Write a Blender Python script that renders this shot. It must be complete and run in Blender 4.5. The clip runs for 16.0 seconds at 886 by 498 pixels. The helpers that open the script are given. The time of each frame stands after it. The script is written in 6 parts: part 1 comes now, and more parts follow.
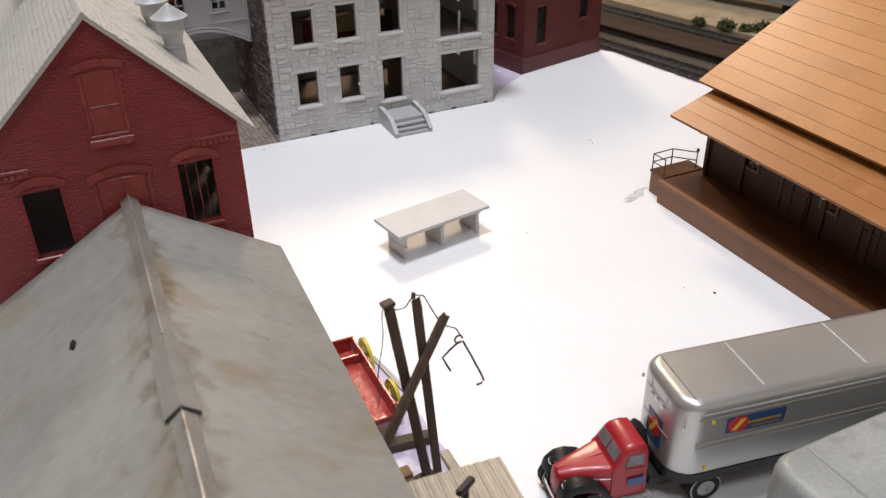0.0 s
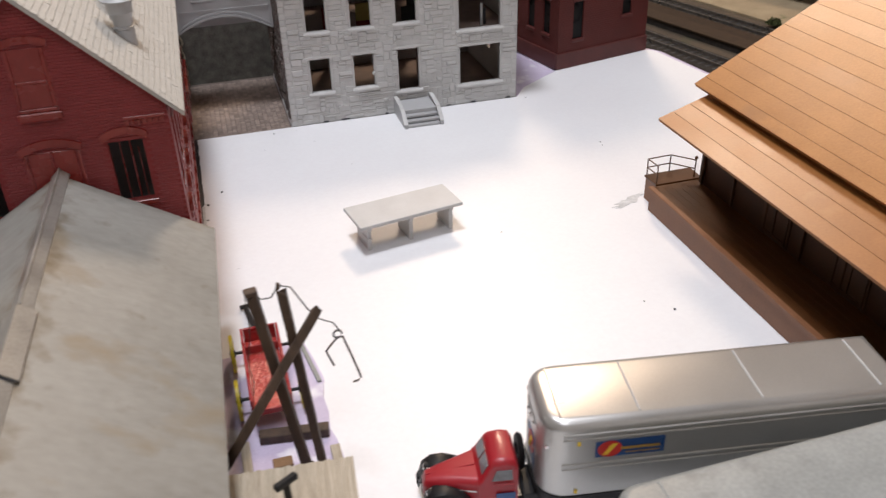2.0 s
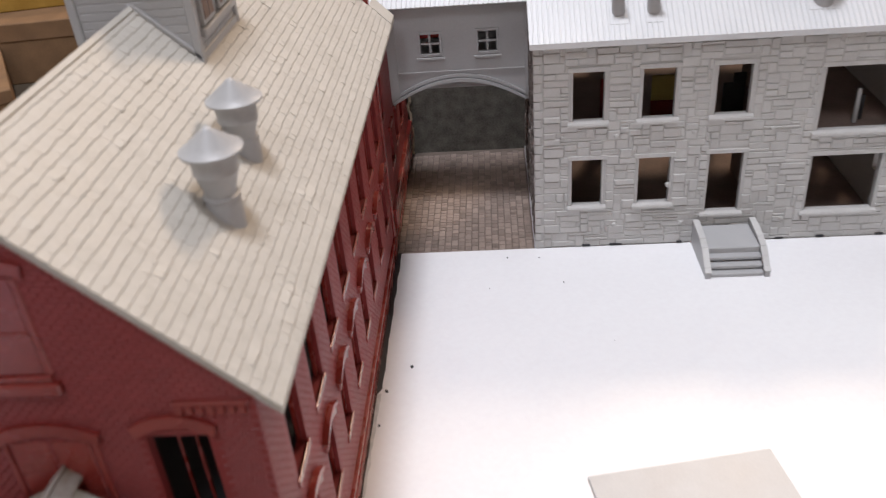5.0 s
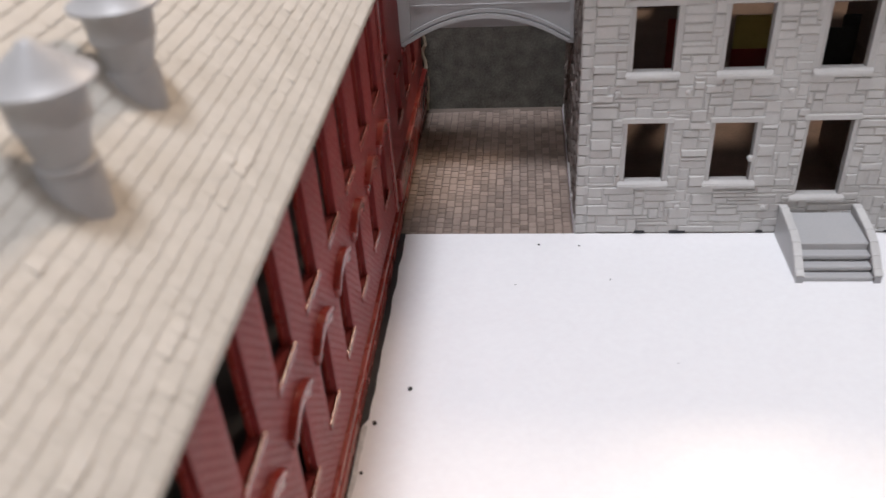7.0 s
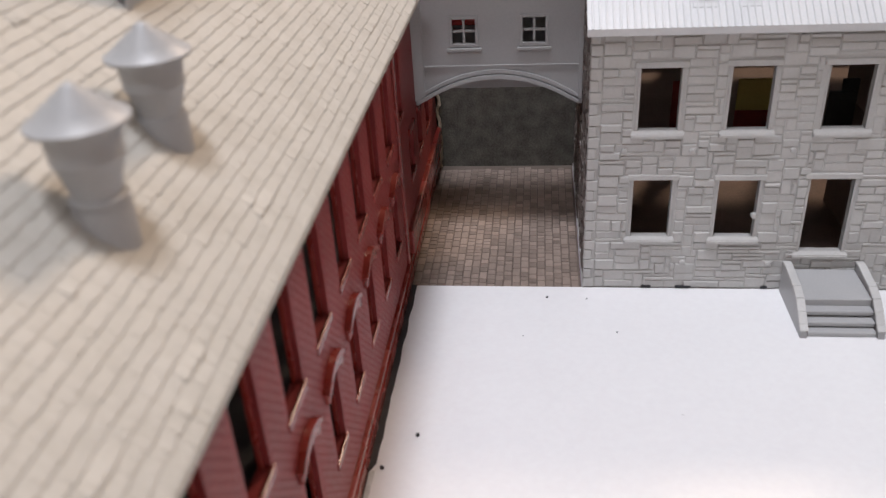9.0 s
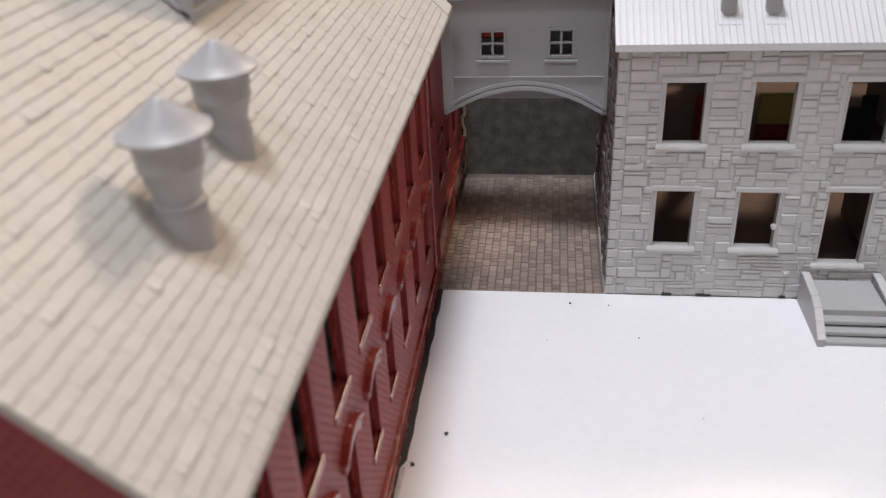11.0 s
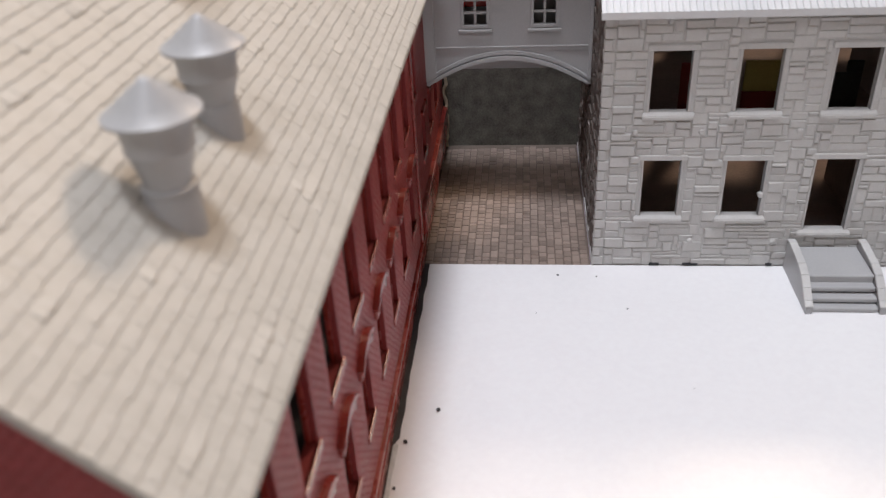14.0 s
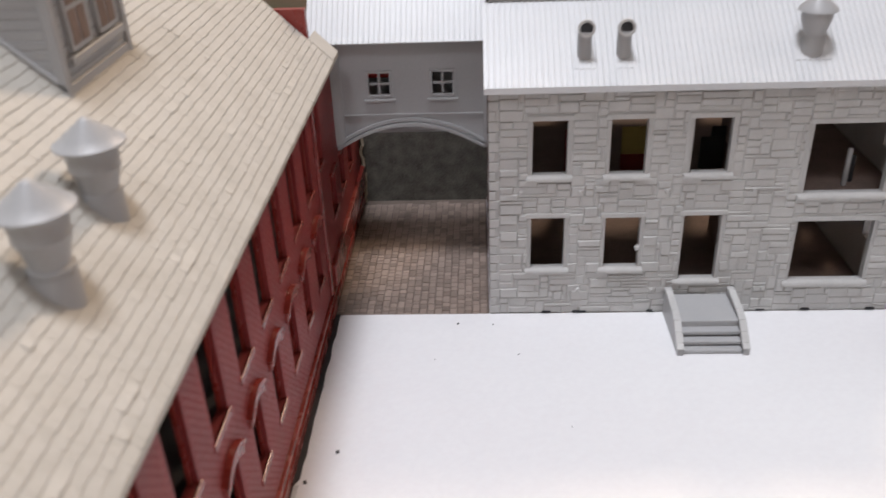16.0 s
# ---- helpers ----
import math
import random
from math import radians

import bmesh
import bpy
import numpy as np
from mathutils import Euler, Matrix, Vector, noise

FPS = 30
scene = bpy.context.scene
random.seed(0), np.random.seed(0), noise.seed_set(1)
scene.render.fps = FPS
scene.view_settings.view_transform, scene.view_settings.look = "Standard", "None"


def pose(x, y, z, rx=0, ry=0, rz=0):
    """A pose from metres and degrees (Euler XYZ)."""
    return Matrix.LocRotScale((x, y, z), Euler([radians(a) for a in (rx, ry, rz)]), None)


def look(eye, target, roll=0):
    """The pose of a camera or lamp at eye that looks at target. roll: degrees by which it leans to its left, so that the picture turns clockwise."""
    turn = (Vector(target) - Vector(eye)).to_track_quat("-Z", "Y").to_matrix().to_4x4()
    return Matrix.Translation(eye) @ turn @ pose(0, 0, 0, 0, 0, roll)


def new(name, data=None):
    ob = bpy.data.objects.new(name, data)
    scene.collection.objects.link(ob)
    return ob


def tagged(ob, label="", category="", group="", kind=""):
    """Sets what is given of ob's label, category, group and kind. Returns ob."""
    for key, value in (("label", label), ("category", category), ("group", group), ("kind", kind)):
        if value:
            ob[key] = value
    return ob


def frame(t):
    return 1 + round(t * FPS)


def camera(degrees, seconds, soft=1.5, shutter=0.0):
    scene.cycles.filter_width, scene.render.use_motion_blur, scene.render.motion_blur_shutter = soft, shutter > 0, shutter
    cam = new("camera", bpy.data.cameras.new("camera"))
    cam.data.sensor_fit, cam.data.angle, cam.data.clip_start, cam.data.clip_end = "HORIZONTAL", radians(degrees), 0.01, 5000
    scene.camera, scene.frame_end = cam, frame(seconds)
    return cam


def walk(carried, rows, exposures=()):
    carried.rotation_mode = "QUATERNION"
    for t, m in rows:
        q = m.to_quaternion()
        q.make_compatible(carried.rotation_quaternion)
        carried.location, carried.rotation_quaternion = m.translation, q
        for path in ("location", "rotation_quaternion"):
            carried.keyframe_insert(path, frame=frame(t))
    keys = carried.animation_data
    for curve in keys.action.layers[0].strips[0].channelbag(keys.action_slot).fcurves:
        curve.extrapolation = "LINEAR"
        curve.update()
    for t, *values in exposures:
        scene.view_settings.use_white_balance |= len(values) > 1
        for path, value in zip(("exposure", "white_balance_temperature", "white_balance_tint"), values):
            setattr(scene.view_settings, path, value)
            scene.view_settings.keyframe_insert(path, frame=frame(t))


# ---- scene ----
cam = camera(55.40, 16.0, soft=1.2, shutter=0.4)
cam.data.dof.use_dof, cam.data.dof.focus_distance, cam.data.dof.aperture_fstop = True, 0.36, 27.0
PATH = [
    (0, (-0.1086, -0.4554, 0.2014), (0.2530, 0.3205, -0.3155), -0.88),
    (0.5, (-0.0970, -0.4608, 0.2004), (0.2323, 0.3300, -0.3156), -1.08),
    (1, (-0.0829, -0.4608, 0.1998), (0.2129, 0.3422, -0.3177), -0.71),
    (1.5, (-0.0686, -0.4662, 0.2000), (0.1837, 0.3483, -0.3224), -0.86),
    (2, (-0.0421, -0.4753, 0.1985), (0.1863, 0.3465, -0.3236), -1.75),
    (2.5, (-0.0240, -0.4685, 0.1948), (0.2112, 0.3525, -0.3253), -3.14),
    (3, (-0.0316, -0.4319, 0.2017), (0.2585, 0.3652, -0.3278), -2.18),
    (3.5, (-0.0383, -0.4031, 0.2015), (0.2317, 0.3996, -0.3303), -0.71),
    (4, (-0.0189, -0.3758, 0.2032), (0.1082, 0.4617, -0.3284), -0.67),
    (4.5, (-0.0066, -0.3396, 0.1954), (-0.0316, 0.5071, -0.3360), -3.00),
    (4.7, (-0.0112, -0.3205, 0.1923), (-0.0671, 0.5259, -0.3374), -4.45),
    (6.8, (-0.0216, -0.2290, 0.1530), (-0.1270, 0.5859, -0.4169), -4.54),
    (7, (-0.0176, -0.2308, 0.1544), (-0.1122, 0.5862, -0.4143), -3.89),
    (7.5, (-0.0129, -0.2363, 0.1607), (-0.1018, 0.5934, -0.3905), -3.51),
    (8, (-0.0106, -0.2327, 0.1619), (-0.1030, 0.6121, -0.3653), -3.75),
    (8.5, (-0.0125, -0.2331, 0.1564), (-0.1051, 0.6213, -0.3549), -3.37),
    (9, (-0.0156, -0.2380, 0.1551), (-0.1275, 0.6171, -0.3510), -3.51),
    (11.5, (-0.0213, -0.2459, 0.1599), (-0.1446, 0.6128, -0.3375), -2.95),
    (12, (-0.0222, -0.2448, 0.1576), (-0.1361, 0.6157, -0.3389), -2.55),
    (12.5, (-0.0219, -0.2436, 0.1578), (-0.1270, 0.6148, -0.3443), -2.46),
    (13, (-0.0202, -0.2414, 0.1585), (-0.1163, 0.6110, -0.3554), -2.83),
    (13.5, (-0.0220, -0.2420, 0.1587), (-0.1163, 0.6048, -0.3648), -3.22),
    (14, (-0.0241, -0.2428, 0.1594), (-0.1189, 0.5988, -0.3724), -3.20),
    (14.5, (-0.0253, -0.2455, 0.1597), (-0.1140, 0.5982, -0.3697), -2.66),
    (15, (-0.0242, -0.2484, 0.1638), (-0.1110, 0.5982, -0.3614), -2.76),
    (15.5, (-0.0183, -0.2540, 0.1667), (-0.0893, 0.5986, -0.3510), -2.68),
    (16, (-0.0031, -0.2591, 0.1743), (-0.0507, 0.6099, -0.3182), -2.36),
]
walk(cam, [(t, look(eye, target, roll)) for t, eye, target, roll in PATH], exposures=[(0, -0.17, 6500, 13), (2.0, -0.24, 6500, 14), (3.0, -0.3, 6500, 15), (3.5, -0.22, 6500, 14), (4.0, -0.2, 6500, 14), (4.5, -0.12, 6500, 15), (6.8, -0.12, 6500, 15), (9.0, -0.2, 6500, 15), (11.5, -0.15, 6500, 15), (16, -0.19, 6500, 14)])

# ---------------------------------------------------------------- light
MM = 0.001
world = bpy.data.worlds.new("room_air")
scene.world = world
world.use_nodes = True
world.node_tree.nodes["Background"].inputs[0].default_value = (0.75, 0.8, 0.9, 1)
world.node_tree.nodes["Background"].inputs[1].default_value = 0.15


def lamp(name, at, target, size, watts, colour):
    data = bpy.data.lights.new(name, "AREA")
    data.shape, data.size, data.energy, data.color = "DISK", size, watts, colour
    ob = new(name, data)
    ob.matrix_world = look(at, target)
    return ob


# a cool ceiling lamp above the warehouse, an added cool fill towards the aisle, and a small warm lamp behind the stone
# house
lamp("cool_overhead_light", (-0.09, -0.17, 1.50), (-0.02, -0.15, 0), 0.28, 18.8, (0.89, 0.94, 1.0))
# added fill that brightens the house front; no fitting is known there
lamp("cool_overhead_light", (-0.22, -0.95, 1.45), (-0.02, -0.15, 0), 0.40, 6.2, (0.90, 0.94, 1.0))
lamp("warm_room_lamp", (0.62, 1.42, 1.50), (0.03, -0.15, 0), 0.40, 21.0, (1.0, 0.77, 0.55))

# ---------------------------------------------------------------- mesh helpers (all in millimetres)
def thing(name, x, y, z, label, category, rot=0.0, group="", kind=""):
    ob = new(name)
    ob.empty_display_size = 0.01
    ob.matrix_basis = pose(x * MM, y * MM, z * MM, 0, 0, rot)
    return tagged(ob, label, category, group, kind)


def mesh_of(name, bm, material, smooth=False):
    bmesh.ops.recalc_face_normals(bm, faces=bm.faces)
    for v in bm.verts:
        v.co *= MM
    if smooth:
        for f in bm.faces:
            f.smooth = True
    me = bpy.data.meshes.new(name)
    bm.to_mesh(me)
    bm.free()
    me.materials.append(material)
    if smooth:
        me.set_sharp_from_angle(angle=radians(40))
    return me


def part(name, bm, material, parent=None, label="", smooth=False, kind=""):
    ob = new(name, mesh_of(name, bm, material, smooth))
    if parent is not None:
        ob.parent = parent
    return tagged(ob, label, kind=kind)


def piece(name, me, parent, x, y, z, turn=None):
    ob = new(name, me)
    ob.parent = parent
    ob.location = (x * MM, y * MM, z * MM)
    if turn:
        ob.rotation_euler = turn
    return ob


def B():
    return bmesh.new()


def add_quads(bm, verts, faces):
    vs = [bm.verts.new(v) for v in verts]
    for f in faces:
        bm.faces.new([vs[i] for i in f])
    return vs


CUBE = ((0, 3, 2, 1), (4, 5, 6, 7), (0, 1, 5, 4), (1, 2, 6, 5), (2, 3, 7, 6), (3, 0, 4, 7))


def box(bm, x0, x1, y0, y1, z0, z1, b=0.0, seg=1):
    vs = add_quads(bm, ((x0, y0, z0), (x1, y0, z0), (x1, y1, z0), (x0, y1, z0), (x0, y0, z1), (x1, y0, z1), (x1, y1, z1), (x0, y1, z1)), CUBE)
    if b:
        edges = {e for v in vs for e in v.link_edges}
        bmesh.ops.bevel(bm, geom=list(edges), offset=b, segments=seg, affect="EDGES", profile=0.5)
    return bm


def beam(bm, p, q, w, h, b=0.0, up=(0, 0, 1)):
    p, q = Vector(p), Vector(q)
    along = (q - p).normalized()
    side = along.cross(Vector(up))
    side = side.normalized() if side.length > 1e-4 else Vector((1, 0, 0))
    top = side.cross(along)
    s, t = side * w / 2, top * h / 2
    vs = add_quads(bm, (p - s - t, p + s - t, p + s + t, p - s + t, q - s - t, q + s - t, q + s + t, q - s + t), CUBE)
    if b:
        edges = {e for v in vs for e in v.link_edges}
        bmesh.ops.bevel(bm, geom=list(edges), offset=b, segments=1, affect="EDGES")
    return bm


def lathe(bm, profile, centre=(0, 0, 0), seg=28, axis="z", hollow=False):
    rings = []
    for r, h in profile:
        ring = []
        for k in range(seg):
            a = 2 * math.pi * k / seg
            u, v = r * math.cos(a), r * math.sin(a)
            co = {"z": (u, v, h), "y": (u, h, v), "x": (h, u, v)}[axis]
            ring.append(bm.verts.new(Vector(centre) + Vector(co)))
        rings.append(ring)
    for a, b in zip(rings, rings[1:]):
        for k in range(seg):
            bm.faces.new((a[k], a[(k + 1) % seg], b[(k + 1) % seg], b[k]))
    if hollow:
        for k in range(seg):
            bm.faces.new((rings[-1][k], rings[-1][(k + 1) % seg], rings[0][(k + 1) % seg], rings[0][k]))
    else:
        bm.faces.new(rings[0])
        bm.faces.new(rings[-1])
    return bm


def tube(bm, pts, r, seg=8):
    pts = [Vector(p) for p in pts]
    rings = []
    ref = Vector((0.3, 0.5, 0.8)).normalized()
    for i, p in enumerate(pts):
        d = (pts[min(i + 1, len(pts) - 1)] - pts[max(i - 1, 0)]).normalized()
        s = d.cross(ref).normalized()
        t = s.cross(d)
        rings.append([bm.verts.new(p + r * (math.cos(2 * math.pi * k / seg) * s + math.sin(2 * math.pi * k / seg) * t)) for k in range(seg)])
    for a, b in zip(rings, rings[1:]):
        for k in range(seg):
            bm.faces.new((a[k], a[(k + 1) % seg], b[(k + 1) % seg], b[k]))
    bm.faces.new(rings[0])
    bm.faces.new(rings[-1])
    return bm


def extrude(bm, poly, d0, d1, fn):
    """A prism: poly of (u, v), from depth d0 to d1; fn(u, v, d) gives the place."""
    a = [bm.verts.new(fn(u, v, d0)) for u, v in poly]
    b = [bm.verts.new(fn(u, v, d1)) for u, v in poly]
    bm.faces.new(a)
    bm.faces.new(b[::-1])
    for k in range(len(poly)):
        j = (k + 1) % len(poly)
        bm.faces.new((a[k], a[j], b[j], b[k]))
    return bm


def loft(bm, loops):
    rings = [[bm.verts.new(p) for p in loop] for loop in loops]
    n = len(rings[0])
    for a, b in zip(rings, rings[1:]):
        for k in range(n):
            bm.faces.new((a[k], a[(k + 1) % n], b[(k + 1) % n], b[k]))
    bm.faces.new(rings[0])
    bm.faces.new(rings[-1])
    return bm


def wall_grid(bm, u0, u1, v0, v1, holes, thick, fn):
    """A wall of that thickness with real openings (u0, u1, v0, v1)."""
    us = sorted({u0, u1, *(h[0] for h in holes), *(h[1] for h in holes)})
    vs = sorted({v0, v1, *(h[2] for h in holes), *(h[3] for h in holes)})
    us, vs = [u for u in us if u0 <= u <= u1], [v for v in vs if v0 <= v <= v1]

    def solid(i, j):
        if not (0 <= i < len(us) - 1 and 0 <= j < len(vs) - 1):
            return False
        u, v = (us[i] + us[i + 1]) / 2, (vs[j] + vs[j + 1]) / 2
        return not any(h[0] < u < h[1] and h[2] < v < h[3] for h in holes)

    made = {}

    def vert(i, j, d):
        if (i, j, d) not in made:
            made[i, j, d] = bm.verts.new(fn(us[i], vs[j], d * thick))
        return made[i, j, d]

    for i in range(len(us) - 1):
        for j in range(len(vs) - 1):
            if not solid(i, j):
                continue
            for d in (0, 1):
                bm.faces.new([vert(a, b, d) for a, b in ((i, j), (i + 1, j), (i + 1, j + 1), (i, j + 1))])
            for (di, dj), (a, b) in (((-1, 0), ((i, j), (i, j + 1))), ((1, 0), ((i + 1, j), (i + 1, j + 1))), ((0, -1), ((i, j), (i + 1, j))), ((0, 1), ((i, j + 1), (i + 1, j + 1)))):
                if not solid(i + di, j + dj):
                    bm.faces.new((vert(*a, 0), vert(*b, 0), vert(*b, 1), vert(*a, 1)))
    return bm


def arc_band(bm, u, v, half, rise, thick_v, d0, d1, fn, n=12, worn=0.0):
    """A segmental arch band over an opening: springs at (u -+ half, v), rises by rise; worn rounds its outer edges."""
    inner = [(u + half * (2 * k / n - 1), v + rise * (1 - (2 * k / n - 1) ** 2)) for k in range(n + 1)]
    outer = [(a + (a - u) * 0.08, b + thick_v) for a, b in inner]
    extrude(bm, inner + outer[::-1], d0, d1, fn)
    if worn:
        bm.faces.ensure_lookup_table()
        bmesh.ops.bevel(bm, geom=list(bm.faces[0].edges), offset=worn, segments=3, affect="EDGES", profile=0.5)
    return bm


def front(u, v, d):
    return (u, d, v)


# ---------------------------------------------------------------- materials
def material(name, dark, light, rough=0.6, metal=0.0, big=12.0, small=0.8, bump=0.15, vary=0.0, stain=None, stain_at=0.62, stain_size=9.0, stretch=None, coat=0.0, spec=0.5):
    """Two scales of colour noise (feature sizes in mm), fine relief, stains with a shape of their own."""
    m = bpy.data.materials.new(name)
    m.use_nodes = True
    nt = m.node_tree
    n, l = nt.nodes, nt.links
    bsdf = n["Principled BSDF"]
    tc = n.new("ShaderNodeTexCoord")
    mp = n.new("ShaderNodeMapping")
    l.new(tc.outputs["Object"], mp.inputs[0])
    if stretch:
        mp.inputs["Scale"].default_value = stretch
    info = n.new("ShaderNodeObjectInfo")
    shift = n.new("ShaderNodeVectorMath")
    shift.operation = "MULTIPLY_ADD"
    l.new(info.outputs["Random"], shift.inputs[0])
    shift.inputs[1].default_value = (0.37, 0.11, 0.23)
    l.new(mp.outputs[0], shift.inputs[2])

    def noise_at(size, detail=4.0):
        t = n.new("ShaderNodeTexNoise")
        t.inputs["Scale"].default_value = 1000.0 / size
        t.inputs["Detail"].default_value = detail
        l.new(shift.outputs[0], t.inputs["Vector"])
        return t.outputs["Fac"]

    a, b = noise_at(big, 3.0), noise_at(small, 5.0)
    both = n.new("ShaderNodeMath")
    both.operation = "MULTIPLY_ADD"
    l.new(a, both.inputs[0])
    both.inputs[1].default_value = 0.6
    half = n.new("ShaderNodeMath")
    half.operation = "MULTIPLY"
    l.new(b, half.inputs[0])
    half.inputs[1].default_value = 0.4
    l.new(half.outputs[0], both.inputs[2])
    out = both.outputs[0]
    if vary:
        add = n.new("ShaderNodeMath")
        add.operation = "MULTIPLY_ADD"
        geo, mixed = n.new("ShaderNodeNewGeometry"), n.new("ShaderNodeMath")
        mixed.operation = "ADD"
        l.new(info.outputs["Random"], mixed.inputs[0])
        l.new(geo.outputs["Random Per Island"], mixed.inputs[1])
        wrap = n.new("ShaderNodeMath")
        wrap.operation = "FRACT"
        l.new(mixed.outputs[0], wrap.inputs[0])
        l.new(wrap.outputs[0], add.inputs[0])
        add.inputs[1].default_value = vary
        l.new(out, add.inputs[2])
        out = add.outputs[0]
    ramp = n.new("ShaderNodeValToRGB")
    ramp.color_ramp.elements[0].position, ramp.color_ramp.elements[0].color = 0.32, (*dark, 1)
    ramp.color_ramp.elements[1].position, ramp.color_ramp.elements[1].color = 0.68 + vary * 0.8, (*light, 1)
    l.new(out, ramp.inputs[0])
    colour = ramp.outputs[0]
    if stain:
        s = noise_at(stain_size, 6.0)
        edge = n.new("ShaderNodeValToRGB")
        edge.color_ramp.elements[0].position, edge.color_ramp.elements[1].position = stain_at, stain_at + 0.12
        l.new(s, edge.inputs[0])
        mix = n.new("ShaderNodeMix")
        mix.data_type = "RGBA"
        l.new(edge.outputs[0], mix.inputs[0])
        l.new(colour, mix.inputs[6])
        mix.inputs[7].default_value = (*stain, 1)
        colour = mix.outputs[2]
    l.new(colour, bsdf.inputs["Base Color"])
    bsdf.inputs["Metallic"].default_value = metal
    bsdf.inputs["Specular IOR Level"].default_value = spec
    bsdf.inputs["Coat Weight"].default_value = coat
    rr = n.new("ShaderNodeMapRange")
    rr.inputs[3].default_value, rr.inputs[4].default_value = max(0.03, rough - 0.1), min(1.0, rough + 0.1)
    l.new(a, rr.inputs[0])
    l.new(rr.outputs[0], bsdf.inputs["Roughness"])
    if bump:
        bp = n.new("ShaderNodeBump")
        bp.inputs["Strength"].default_value, bp.inputs["Distance"].default_value = bump, small * MM * 0.4
        l.new(b, bp.inputs["Height"])
        l.new(bp.outputs[0], bsdf.inputs["Normal"])
    return m


def brick_material(name, dark, light, course=1.5, length=2.7, strength=1.0, rough=0.45, spec=0.25):
    """Cast plastic brickwork too fine to pick apart: relief along both wall directions."""
    m = material(name, dark, light, rough, big=14, small=0.6, bump=0.0, spec=spec)
    nt = m.node_tree
    n, l = nt.nodes, nt.links
    tc = n.new("ShaderNodeTexCoord")
    sep, com, add = n.new("ShaderNodeSeparateXYZ"), n.new("ShaderNodeCombineXYZ"), n.new("ShaderNodeMath")
    l.new(tc.outputs["Object"], sep.inputs[0])
    l.new(sep.outputs[0], add.inputs[0])
    l.new(sep.outputs[1], add.inputs[1])
    l.new(add.outputs[0], com.inputs[0])
    l.new(sep.outputs[2], com.inputs[1])
    br = n.new("ShaderNodeTexBrick")
    br.inputs["Scale"].default_value = 1000.0
    br.inputs["Brick Width"].default_value, br.inputs["Row Height"].default_value = length, course
    br.inputs["Mortar Size"].default_value, br.inputs["Mortar Smooth"].default_value = 0.16, 0.5
    l.new(com.outputs[0], br.inputs["Vector"])
    bp = n.new("ShaderNodeBump")
    bp.invert = True
    bp.inputs["Strength"].default_value, bp.inputs["Distance"].default_value = strength, 0.0009
    l.new(br.outputs["Fac"], bp.inputs["Height"])
    l.new(bp.outputs[0], n["Principled BSDF"].inputs["Normal"])
    bsdf = n["Principled BSDF"]
    old = bsdf.inputs["Base Color"].links[0].from_socket
    mix = n.new("ShaderNodeMix")
    mix.data_type = "RGBA"
    weak = n.new("ShaderNodeMath")
    weak.operation = "MULTIPLY"
    weak.inputs[1].default_value = 0.55
    l.new(br.outputs["Fac"], weak.inputs[0])
    l.new(weak.outputs[0], mix.inputs[0])
    l.new(old, mix.inputs[6])
    mix.inputs[7].default_value = (light[0] * 1.35, light[1] * 2.6, light[2] * 2.6, 1)
    l.new(mix.outputs[2], bsdf.inputs["Base Color"])
    return m


def ridge_rust(m):
    """Rusty dirt that has run from under the ridge strips, in patches along the sheet's upper edge."""
    nt = m.node_tree
    n, l = nt.nodes, nt.links
    bsdf = n["Principled BSDF"]
    old = bsdf.inputs["Base Color"].links[0].from_socket
    tc, sep = n.new("ShaderNodeTexCoord"), n.new("ShaderNodeSeparateXYZ")
    l.new(tc.outputs["Object"], sep.inputs[0])
    away = n.new("ShaderNodeMath")
    away.operation = "ABSOLUTE"
    l.new(sep.outputs[0], away.inputs[0])
    near = n.new("ShaderNodeMapRange")
    near.inputs[1].default_value, near.inputs[2].default_value = 0.002, 0.011
    near.inputs[3].default_value, near.inputs[4].default_value = 0.30, 0.0
    l.new(away.outputs[0], near.inputs[0])
    t = n.new("ShaderNodeTexNoise")
    t.inputs["Scale"].default_value, t.inputs["Detail"].default_value = 150.0, 7.0
    l.new(tc.outputs["Object"], t.inputs["Vector"])
    add = n.new("ShaderNodeMath")
    l.new(near.outputs[0], add.inputs[0])
    l.new(t.outputs["Fac"], add.inputs[1])
    ramp = n.new("ShaderNodeValToRGB")
    ramp.color_ramp.elements[0].position, ramp.color_ramp.elements[1].position = 0.62, 1.0
    l.new(add.outputs[0], ramp.inputs[0])
    mix = n.new("ShaderNodeMix")
    mix.data_type = "RGBA"
    l.new(ramp.outputs[0], mix.inputs[0])
    l.new(old, mix.inputs[6])
    mix.inputs[7].default_value = (0.12, 0.088, 0.05, 1)
    l.new(mix.outputs[2], bsdf.inputs["Base Color"])


BOARD = material("white_foam_board", (0.765, 0.755, 0.765), (0.82, 0.82, 0.825), 0.38, big=90, small=2.0, bump=0.03, stain=(0.74, 0.73, 0.74), stain_at=0.72, stain_size=60)
LILAC = material("lilac_insulation_foam", (0.48, 0.40, 0.54), (0.62, 0.55, 0.68), 0.8, big=16, small=0.6, bump=0.2, stain=(0.80, 0.77, 0.82), stain_at=0.55, stain_size=14)
STONE = material("grey_cast_plastic", (0.44, 0.434, 0.422), (0.56, 0.553, 0.536), 0.5, big=9, small=0.7, bump=0.18, vary=0.12)
STONE_WALL = material("grey_plastic_joints", (0.43, 0.425, 0.415), (0.53, 0.525, 0.51), 0.55, big=20, small=0.6, bump=0.15)
